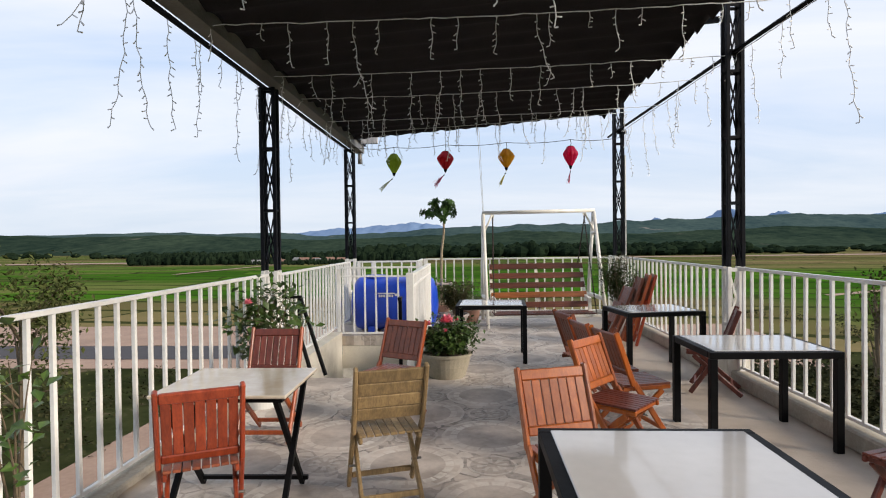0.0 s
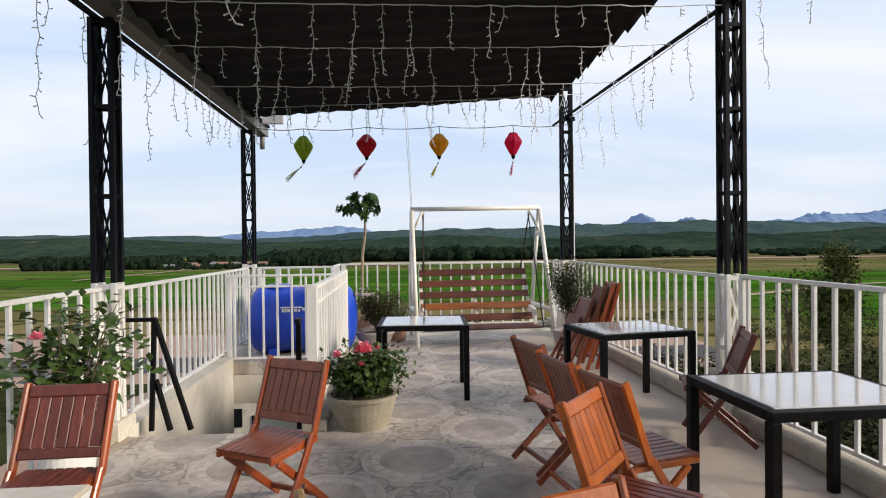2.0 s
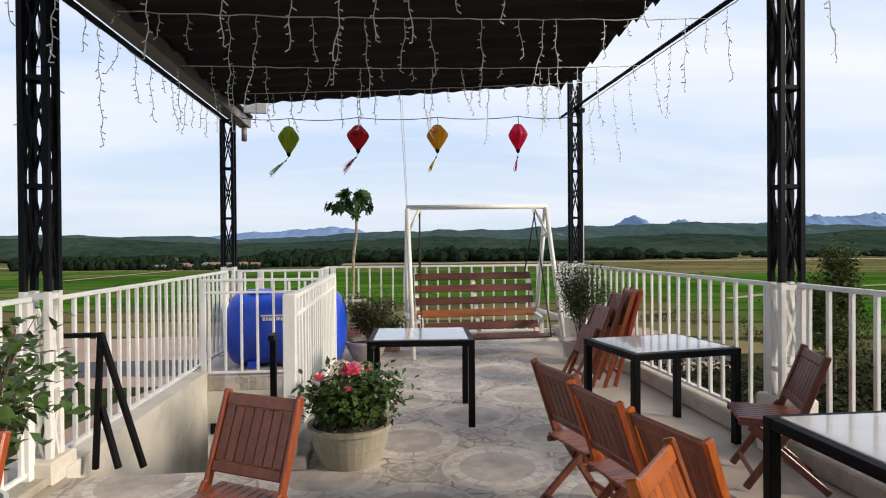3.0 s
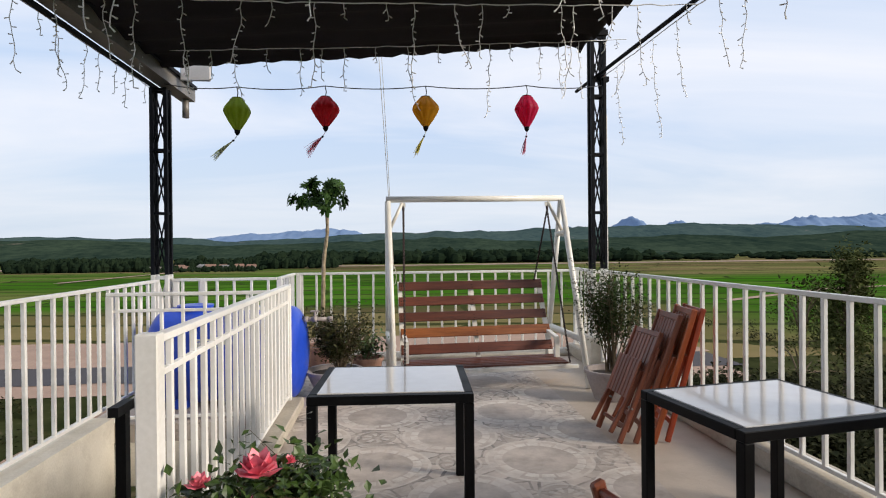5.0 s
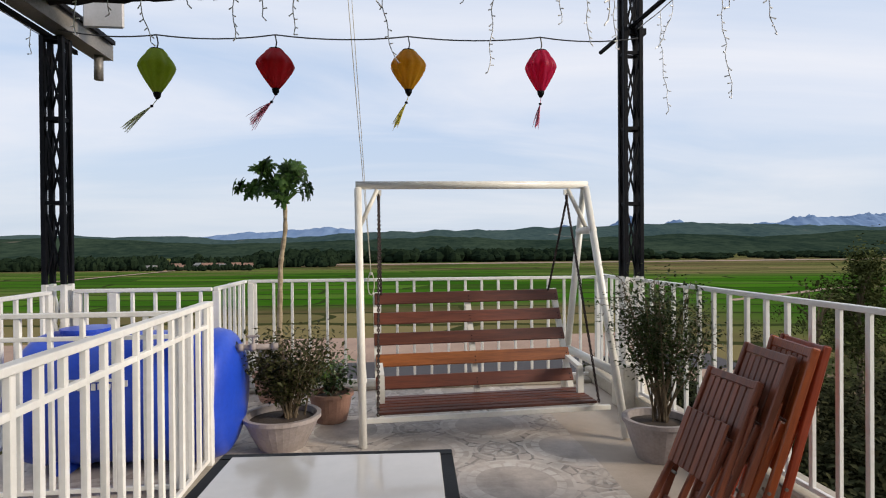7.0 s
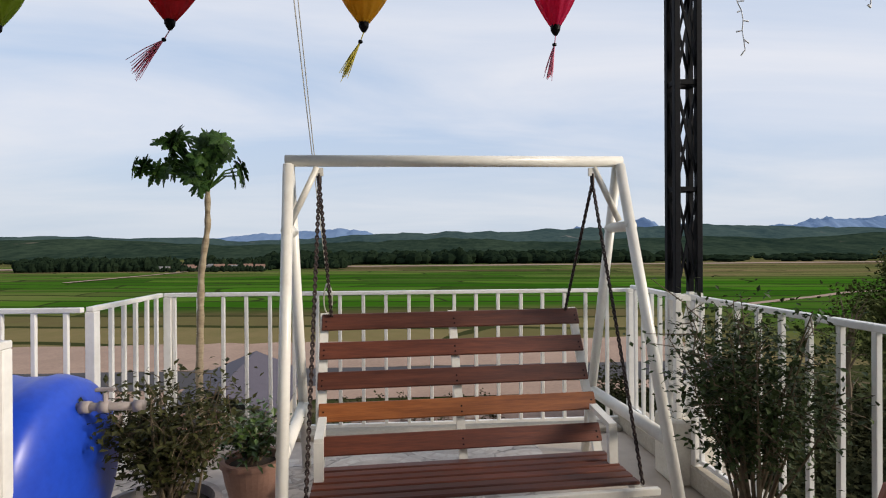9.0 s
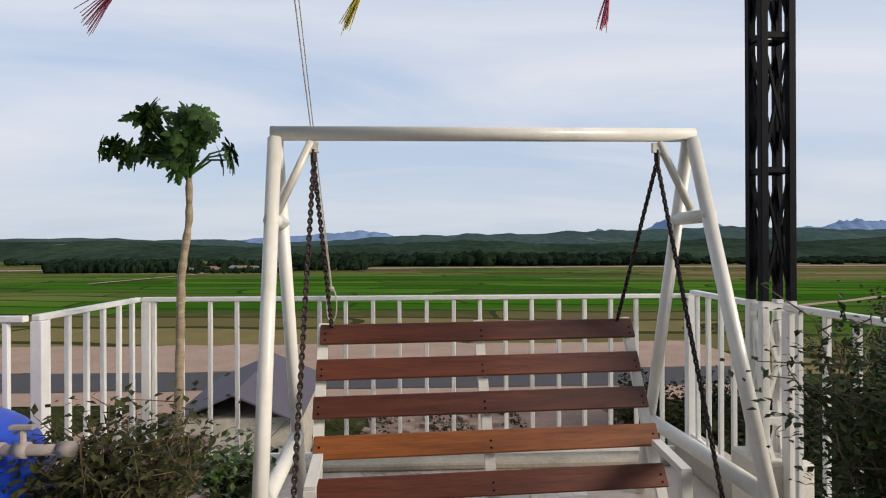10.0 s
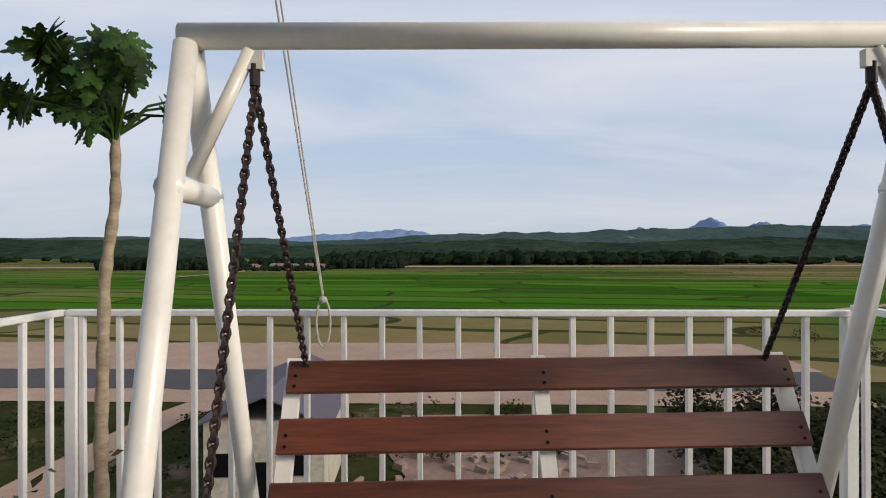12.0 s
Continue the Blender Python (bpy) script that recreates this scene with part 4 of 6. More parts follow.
# ---- water tank ----
tk = thing("water_tank", pose(-1.23, 9.24, 0, 0, 0, 0), "large blue plastic water tank lying on its side", "water tank")
R, Lh = 0.47, 0.62
prof = []
for k in range(9):
    a = math.pi / 2 * k / 8
    prof.append((R * math.sin(a), -Lh - 0.16 * math.cos(a)))
for i in range(1, 25):
    z = -Lh + 2 * Lh * i / 25
    rib = 0.012 * (1 if (i % 6 in (0, 1)) else 0)
    prof.append((R + rib, z))
for k in range(8, -1, -1):
    a = math.pi / 2 * k / 8
    prof.append((R * math.sin(a), Lh + 0.16 * math.cos(a)))
Mesh().lathe(prof, n=40).moved(Matrix.Translation((0, 0, 0.485)) @ Matrix.Rotation(math.pi / 2, 4, "Y")).ob("body", BLUE, tk, smooth=True)
Mesh().lathe([(0.16, 0), (0.16, 0.02), (0.175, 0.022), (0.175, 0.045), (0.0, 0.05)], (-0.35, 0, 0.945), 24).ob("lid", BLUE, tk, "blue screw lid")
for x in (-0.4, 0.4):
    Mesh().box(x - 0.06, -0.30, 0.0, x + 0.06, 0.30, 0.10, bevel=0.01).ob("cradle", BLUE, tk)
Mesh().tube([(Lh + 0.02, -0.04, 0.82), (Lh + 0.40, -0.04, 0.82)], 0.021, 12).ob("pipe", POT_GREY, tk, "grey plastic outlet pipe", True)
for x in (0.12, 0.21, 0.37):
    Mesh().tube([(Lh + x, -0.04, 0.82), (Lh + x + 0.045, -0.04, 0.82)], 0.030, 12).ob("fitting", POT_GREY, tk, "grey plastic pipe fitting", True)
Mesh().tube([(Lh + 0.235, -0.04, 0.82), (Lh + 0.235, -0.04, 0.90)], 0.012, 8).ob("valve_stem", POT_GREY, tk)
Mesh().box(Lh + 0.19, -0.055, 0.895, Lh + 0.28, -0.025, 0.912, bevel=0.004).ob("valve_lever", POT_GREY, tk)
lbl = Mesh()
for x0, x1, z0, z1 in ((-0.17, 0.13, 0.055, 0.075), (-0.15, -0.12, 0.0, 0.045), (-0.11, -0.085, 0.0, 0.045), (-0.075, -0.035, 0.0, 0.04), (-0.02, 0.005, 0.0, 0.045), (0.02, 0.06, 0.005, 0.045), (0.075, 0.10, 0.0, 0.04), (0.13, 0.21, 0.02, 0.06)):
    lbl.box(x0, 0, z0, x1, 0.008, z1)
lbl.moved(Matrix.Translation((-0.08, -0.462, 0.63))).ob("marking", WHITE, tk, "pale worn marking")


# ---- lanterns ----
def colour_silk(name, a, b):
    m = plain(name, a, b, 0.55, 6, 80, bump=0.2)
    ns, ls = m.node_tree.nodes, m.node_tree.links
    p = ns["Principled BSDF"]
    tr = ns.new("ShaderNodeBsdfTranslucent")
    mx = ns.new("ShaderNodeMixShader"); mx.inputs[0].default_value = 0.62
    ls.new(p.inputs["Base Color"].links[0].from_socket, tr.inputs["Color"])
    ls.new(p.outputs[0], mx.inputs[1]); ls.new(tr.outputs[0], mx.inputs[2])
    ls.new(mx.outputs[0], ns["Material Output"].inputs["Surface"])
    return m


def lantern(x, z_top, mat, word, tass, sway, Rr, Hh):
    t = thing("silk_lantern", Matrix.Translation((x, 9.86, z_top)), word + " silk lantern with a dark tip and tassel", "lantern", "hanging lanterns")
    prof = [(0.055, 0.0), (0.075, -0.012)]
    for k in range(1, 14):
        u = k / 13
        r = 0.064 + (Rr - 0.064) * (0.25 * u / 0.38 + 0.75 * math.sin(u / 0.38 * math.pi / 2)) if u < 0.38 else 0.030 + (Rr - 0.030) * (1 - ((u - 0.38) / 0.62) ** 1.25)
        prof.append((r, -0.012 - (Hh - 0.012) * u))
    Mesh().lathe(prof, n=60, flutes=10, depth=0.10).ob("body", mat, t, smooth=True)
    Mesh().lathe([(0.0, 0.006), (0.056, 0.006), (0.056, -0.006)], n=16).ob("cap", BLACK_STEEL, t)
    Mesh().lathe([(0.034, -Hh + 0.012), (0.030, -Hh - 0.02), (0.012, -Hh - 0.05), (0.0, -Hh - 0.052)], n=14).ob("tip", BLACK_STEEL, t)
    Mesh().tube([(0, 0, 0), (0.012, 0, 0.06), (0.0, 0.0, 0.13)], 0.006, 6).ob("hook", DARK_WIRE, t)
    e = Vector((sway * 0.35, 0, -Hh - 0.11))
    Mesh().tube([(0, 0, -Hh - 0.05), tuple(e)], 0.0035, 5).ob("cord", tass, t)
    Mesh().lathe([(0, 0.014), (0.014, 0.006), (0.014, -0.006), (0, -0.014)], tuple(e), 8).ob("bead", BLACK_STEEL, t)
    ts = Mesh()
    rnd = random.Random(word)
    for i in range(22):
        q = e + Vector((sway * 1.7 + rnd.gauss(0, 0.016), rnd.gauss(0, 0.014), -0.20 + rnd.gauss(0, 0.025)))
        ts.tube([tuple(e), tuple((e + q) / 2 + Vector((0, 0, 0.008))), tuple(q)], [0.0035, 0.003, 0.0016], 4)
    ts.ob("tassel", tass, t)


SILK_G = colour_silk("green_silk", (0.34, 0.43, 0.030), (0.50, 0.60, 0.07))
SILK_R = colour_silk("red_silk", (0.55, 0.015, 0.030), (0.72, 0.04, 0.06))
SILK_Y = colour_silk("yellow_silk", (0.66, 0.34, 0.012), (0.85, 0.50, 0.04))
SILK_M = colour_silk("magenta_silk", (0.60, 0.008, 0.085), (0.80, 0.03, 0.16))
TS_P = plain("pale_tassel", (0.50, 0.52, 0.30), (0.68, 0.70, 0.44), 0.8)
TS_R = plain("pink_tassel", (0.55, 0.12, 0.20), (0.72, 0.24, 0.34), 0.8)
TS_Y = plain("yellow_tassel", (0.45, 0.38, 0.04), (0.6, 0.52, 0.1), 0.8)
LANTERNS = ((-1.31, 3.27, SILK_G, "green", TS_P, -0.13, 0.152, 0.37), (-0.32, 3.30, SILK_R, "red", TS_R, -0.10, 0.168, 0.345), (0.84, 3.32, SILK_Y, "yellow", TS_Y, -0.06, 0.165, 0.35), (2.05, 3.35, SILK_M, "magenta", TS_R, -0.02, 0.145, 0.37))
for a in LANTERNS:
    lantern(*a)
lw = []
xs = [-2.1] + [l[0] for l in LANTERNS] + [2.98]
zs = [3.42] + [l[1] + 0.13 for l in LANTERNS] + [3.50]
for i in range(len(xs) - 1):
    for k in range(8):
        u = k / 8
        lw.append((xs[i] + (xs[i + 1] - xs[i]) * u, 9.86, zs[i] + (zs[i + 1] - zs[i]) * u - 0.035 * 4 * u * (1 - u)))
lw.append((xs[-1], 9.86, zs[-1]))
tagged(Mesh().tube(lw, 0.006, 6).ob("lantern_cable", DARK_WIRE), "thin dark cable carrying the lanterns", "cable")


# ---- icicle fairy lights ----
def icicles(p, q, sag, seed, step=0.22, lmin=0.12, lmax=0.75):
    rnd = random.Random(seed)
    p, q = Vector(p), Vector(q)
    n = max(4, int((q - p).length / 0.11))
    t = thing("fairy_light_string", Matrix.Identity(4), "string of pale icicle fairy lights hanging under the shade roof", "string lights", "fairy light strings")
    pts = []
    for i in range(n + 1):
        u = i / n
        c = p.lerp(q, u)
        c.z -= sag * 4 * u * (1 - u) + 0.012 * rnd.random()
        c.y += rnd.gauss(0, 0.006)
        pts.append(c)
    Mesh().tube(pts, 0.0050, 5).ob("wire", WIRE, t)
    d = (q - p).length
    k = int(d / step)
    for i in range(k):
        u = (i + 0.5 + rnd.uniform(-0.3, 0.3)) / k
        a = pts[min(n, int(u * n))].copy()
        L = rnd.uniform(lmin, lmax) * (0.55 if rnd.random() < 0.3 else 1)
        m = max(3, int(L / 0.055))
        drift = rnd.gauss(0, 0.08) if rnd.random() < 0.85 else rnd.gauss(0, 0.25)
        line, bulb = [a], Mesh()
        wob = rnd.random() * 6
        for j in range(1, m + 1):
            v = j / m
            line.append(a + Vector((drift * L * v * v + 0.010 * math.sin(wob + 5 * j), 0.008 * math.cos(wob + 4 * j), -L * v)))
        dr = Mesh().tube(line, 0.0038, 4)
        for j in range(1, m + 1):
            b = line[j]
            e = b + Vector((rnd.choice((-1, 1)) * rnd.uniform(0.018, 0.034), rnd.gauss(0, 0.012), rnd.uniform(-0.030, 0.004)))
            dr.tube([b, e], [0.0036, 0.0055], 5)
        dr.ob("drop", WIRE, t)


SI = 0
for y, zl, zr, sg in ((2.2, 3.46, 3.60, 0.02), (3.85, 3.46, 3.60, 0.03), (5.35, 3.46, 3.60, 0.02), (6.35, 3.46, 3.62, 0.03), (7.7, 3.46, 3.62, 0.03), (9.15, 3.55, 3.86, 0.02)):
    SI += 1
    icicles((-2.05, y, zl), (3.05, y + 0.15, zr), sg, SI, step=0.27, lmax=0.8)
icicles((-2.26, 1.0, 3.42), (-2.28, 9.9, 3.40), 0.0, 21, step=0.30, lmin=0.2, lmax=1.05)
icicles((3.12, 2.4, 3.60), (3.04, 10.0, 3.64), 0.0, 22, step=0.48, lmin=0.2, lmax=1.15)


# ---- plants ----
def leaf_quads(me, c, n, size, rnd, droop=0.3, aspect=0.5, fold=0.2):
    """One pointed, folded leaf as four triangles-like quads."""
    d = Vector((rnd.gauss(0, 1), rnd.gauss(0, 1), rnd.gauss(0.1, 0.6) - droop)).normalized()
    s = d.cross(Vector((rnd.gauss(0, 0.4), rnd.gauss(0, 0.4), 1))).normalized()
    u = s.cross(d)
    L = size * rnd.uniform(0.65, 1.25)
    w = L * aspect * 0.5
    p0, p1, p2 = c, c + d * L * 0.5 - u * 0.02 * L, c + d * L - u * fold * L * 0.4
    a, b = c + d * L * 0.42 + s * w + u * fold * w, c + d * L * 0.42 - s * w + u * fold * w
    me.add([p0, a, p2, p1, b], [(0, 3, 2, 1), (0, 4, 2, 3)])


def bush(t, base, height, spread, stems, per, size, seed, leafmat, aspect=0.5, droop=0.3, lean=(0, 0), bottom=0.25, flowers=0):
    rnd = random.Random(seed)
    st, lv = Mesh(), Mesh()
    tips = []
    for i in range(stems):
        a = rnd.random() * 6.283
        r = spread * math.sqrt(rnd.random())
        tip = Vector((base[0] + r * math.cos(a) + lean[0], base[1] + r * math.sin(a) + lean[1], base[2] + height * rnd.uniform(0.6, 1.0)))
        b0 = Vector((base[0] + rnd.gauss(0, 0.03), base[1] + rnd.gauss(0, 0.03), base[2]))
        mid = b0.lerp(tip, 0.5) + Vector((rnd.gauss(0, 0.04), rnd.gauss(0, 0.04), 0.06))
        line = []
        for k in range(9):
            u = k / 8
            line.append(b0 * (1 - u) ** 2 + mid * 2 * u * (1 - u) + tip * u * u)
        st.tube(line, [0.008 * (1 - 0.75 * k / 8) for k in range(9)], 5)
        tips.append(tip)
        for k in range(per):
            u = bottom + (1 - bottom) * rnd.random() ** 0.8
            p = b0 * (1 - u) ** 2 + mid * 2 * u * (1 - u) + tip * u * u
            o = Vector((rnd.gauss(0, 1), rnd.gauss(0, 1), rnd.gauss(0, 0.7))) * (0.045 + 0.05 * u) * (size / 0.05) ** 0.5
            leaf_quads(lv, p + o, None, size, rnd, droop, aspect)
            if k % 15 == 0:
                st.tube([p, p + o], [0.003, 0.0015], 4)
    st.ob("stem", TWIG, t)
    lv.ob("foliage", leafmat, t)
    return tips


def flower(t, c, r, seed):
    rnd = random.Random(seed)
    f = Mesh()
    for ring_i, (n, rr, up) in enumerate(((6, 1.0, 0.25), (6, 0.75, 0.6), (5, 0.45, 0.9))):
        for i in range(n):
            a = 6.283 * i / n + ring_i * 0.5 + rnd.gauss(0, 0.1)
            d = Vector((math.cos(a), math.sin(a), 0))
            s = Vector((-math.sin(a), math.cos(a), 0))
            base = Vector(c)
            tipz = r * up
            f.add([base, base + d * r * rr * 0.6 + s * r * 0.42 + Vector((0, 0, tipz * 0.6)), base + d * r * rr + Vector((0, 0, tipz + r * 0.1)), base + d * r * rr * 0.6 - s * r * 0.42 + Vector((0, 0, tipz * 0.6))], [(0, 1, 2, 3)])
    f.ob("flower", PINK, t, "pink rose bloom")


def pot(t, r_top, r_base, h, mat, rim=0.03, lip=0.03):
    Mesh().lathe([(0, 0), (r_base, 0), (r_base * 1.02, 0.01), ((r_base + r_top) / 2 * 1.05, h * 0.5), (r_top, h - lip), (r_top + rim * 0.5, h - lip), (r_top + rim * 0.5, h), (r_top - 0.02, h), (r_top - 0.035, h - 0.06)], n=32, wob=0.006, seed=3).ob("pot", mat, t, smooth=False)
    sm = Mesh()
    sm.lathe([(r_top - 0.03, h - 0.05), (r_top * 0.5, h - 0.035), (0, h - 0.03)], n=24, wob=0.03)
    sm.ob("soil", SOIL, t)


fp = thing("potted_rose", pose(-0.16, 5.74, 0), "cast stone bowl with a dark green rose bush and pink blooms", "potted plant", "potted plants")
pot(fp, 0.29, 0.22, 0.28, POT_STONE)
tp = bush(fp, (0, 0, 0.25), 0.33, 0.27, 40, 80, 0.062, 5, LEAF, aspect=0.62, droop=0.25)
for i, c in enumerate(((0.02, -0.12, 0.64), (-0.20, -0.16, 0.62), (0.13, -0.05, 0.66), (-0.05, 0.1, 0.62), (0.0, -0.2, 0.55))):
    flower(fp, c, (0.105, 0.058, 0.034, 0.045, 0.042)[i], 40 + i)

LEAF_RED = plain("reddish_green_leaf", (0.0144, 0.0208, 0.0056), (0.068, 0.0656, 0.0192), 0.65, 9, 40, bump=0.1, spec=0.2)
p2 = thing("potted_shrub", pose(-0.20, 9.38, 0), "grey bowl pot with a reddish green shrub by the tank", "potted plant", "potted plants")
pot(p2, 0.29, 0.18, 0.26, POT_GREY)
bush(p2, (0.06, 0, 0.22), 0.66, 0.33, 36, 95, 0.044, 9, LEAF_RED, aspect=0.55, droop=0.0)
p3 = thing("potted_herb", pose(0.12, 10.0, 0), "faded brown pot with a leafy green plant", "potted plant", "potted plants")
pot(p3, 0.19, 0.14, 0.26, POT_BROWN)
bush(p3, (0, 0, 0.24), 0.30, 0.22, 18, 34, 0.058, 10, LEAF, aspect=0.6, droop=0.1)
p4 = thing("potted_shrub", pose(2.62, 8.80, 0), "grey tapered pot with a tall fine-leaved shrub", "potted plant", "potted plants")
pot(p4, 0.24, 0.15, 0.30, POT_GREY)
bush(p4, (0.03, 0, 0.27), 1.08, 0.37, 26, 230, 0.034, 11, LEAF_SMALL, aspect=0.58, droop=0.05, bottom=0.36)
p5 = thing("potted_rose", pose(-1.90, 4.50, 0), "white plastic bucket with a tall leafy rose bush", "potted plant", "potted plants")
Mesh().lathe([(0, 0), (0.13, 0), (0.16, 0.30), (0.17, 0.305), (0.17, 0.33), (0.15, 0.33), (0.145, 0.26)], n=28).ob("pot", BUCKET, p5, "white plastic bucket")
Mesh().lathe([(0.15, 0.28), (0, 0.29)], n=20).ob("soil", SOIL, p5)
bush(p5, (0, 0, 0.28), 0.98, 0.40, 15, 46, 0.095, 13, LEAF, aspect=0.62, droop=0.25, lean=(0.05, 0.0))
flower(p5, (-0.05, -0.2, 1.02), 0.055, 60)
p6 = thing("potted_vine", pose(-1.98, 1.62, 0), "climbing plant in a teal pot beside the railing", "potted plant", "potted plants")
pot(p6, 0.14, 0.11, 0.24, TEAL)
bush(p6, (0, 0, 0.2), 0.95, 0.12, 5, 14, 0.085, 17, LEAF, aspect=0.7, droop=0.25)

# papaya
pp = thing("papaya_tree", pose(-0.52, 10.78, 0.0), "young papaya tree with a bare pale trunk in a pot", "tree")
pot(pp, 0.22, 0.16, 0.28, POT_BROWN)
tl = [(0.05, 0.0, 0.2), (0.04, 0, 0.6), (0.05, 0, 1.0), (0.06, 0, 1.4), (0.11, 0, 1.75), (0.11, 0, 2.06)]
fine = []
for i in range(len(tl) - 1):
    for k in range(6):
        fine.append(Vector(tl[i]).lerp(Vector(tl[i + 1]), k / 6))
fine.append(Vector(tl[-1]))
Mesh().tube(fine, [0.031 - 0.011 * i / len(fine) + 0.0035 * math.sin(i * 2.1) for i in range(len(fine))], 12).ob("trunk", BARK, pp, smooth=True)


def papaya_leaf(base, tip, size, seed):
    """A stalk with a seven-lobed toothed blade."""
    rnd = random.Random(seed)
    base, tip = Vector(base), Vector(tip)
    mid = (base + tip) / 2 + Vector((0, 0, 0.05))
    Mesh().tube([base, mid, tip], [0.009, 0.007, 0.005], 6).ob("stalk", LEAF_PAPAYA, pp)
    out = (tip - base); out.z = 0
    out = out.normalized() if out.length > 0.02 else Vector((0, -1, 0))
    nrm = (Vector((0, 0, 1)) * rnd.uniform(0.2, 0.7) + out * rnd.uniform(0.6, 1.1) + Vector((rnd.gauss(0, .5), rnd.gauss(0, .5), 0))).normalized()
    d0 = out * 0.7 - Vector((0, 0, 1)) * 0.35
    d0 = (d0 - nrm * d0.dot(nrm)).normalized()
    s0 = nrm.cross(d0)
    lf = Mesh()
    for i in range(7):
        a = radians(-140 + 280 * i / 6) + rnd.gauss(0, 0.08)
        L = size * (1.0 - 0.28 * abs(i - 3) / 3) * rnd.uniform(0.9, 1.1)
        d = d0 * math.cos(a) + s0 * math.sin(a)
        s = nrm.cross(d)
        dr = -nrm * 0.16 * L
        w = L * 0.23
        prof = [(0, 0.02), (0.25, 0.55), (0.42, 0.65), (0.5, 1.25), (0.58, 0.75), (0.7, 1.2), (0.76, 0.6), (0.88, 0.55), (1.0, 0.03)]
        top_, bot_ = [], []
        for u, ww in prof:
            c = tip + d * L * u + dr * u * u
            top_.append(c + s * w * ww - nrm * 0.05 * w * ww)
            bot_.append(c - s * w * ww - nrm * 0.05 * w * ww)
        n = len(prof)
        cen = [tip + d * L * u + dr * u * u + nrm * 0.12 * w for u, _ in prof]
        fs = []
        for k in range(n - 1):
            fs += [(k, k + 1, n + k + 1, n + k), (n + k, n + k + 1, 2 * n + k + 1, 2 * n + k)]
        lf.add(top_ + cen + bot_, fs)
    lf.ob("leaf", LEAF_PAPAYA, pp)


rl = random.Random(4)
# leaves stand in loose tufts with gaps between them: offset across, height over the trunk, leaves
TUFTS = ((-0.24, 0.31, 6), (-0.14, 0.35, 5), (0.07, 0.34, 6), (0.16, 0.27, 4), (-0.43, 0.16, 5), (-0.34, 0.10, 4), (-0.15, 0.18, 5), (0.20, 0.13, 4), (0.03, 0.21, 4), (-0.30, 0.22, 3), (-0.05, 0.05, 2))
k_ = 0
for dx, dz, cnt in TUFTS:
    dy = rl.uniform(-0.20, 0.20)
    for j in range(cnt):
        k_ += 1
        papaya_leaf((0.11, 0, 1.98 + 0.0015 * k_), (0.11 + dx + rl.gauss(0, 0.035), dy + rl.gauss(0, 0.045), 2.05 + dz + rl.gauss(0, 0.025)), rl.uniform(0.095, 0.14), 70 + k_)

# folded black steel stand at the head of the stair
fs_ = thing("folding_stand", pose(-1.90, 5.86, 0, 0, 0, 0), "folded black steel stand at the head of the stair", "stand")
for p_, q_ in (((-0.30, 0, 0.93), (-0.04, 0, 0.93)), ((-0.04, 0, 0.95), (-0.035, -0.10, 0.0)), ((-0.04, 0, 0.94), (0.29, -0.10, 0.0)), ((-0.02, -0.04, 0.42), (0.12, -0.1, 0.0))):
    Mesh().beam(p_, q_, 0.034, 0.034).ob("bar", BLACK_STEEL, fs_)
hp = Mesh().box(-0.71, 5.66, 0.0, -0.67, 5.70, 0.90).box(-0.71, 5.60, 0.901, -0.67, 5.74, 0.94)
tagged(hp.ob("handrail_post", BLACK_STEEL), "black steel handrail post at the stair", "post")


# ---- the land below ----
GZ = -10.0


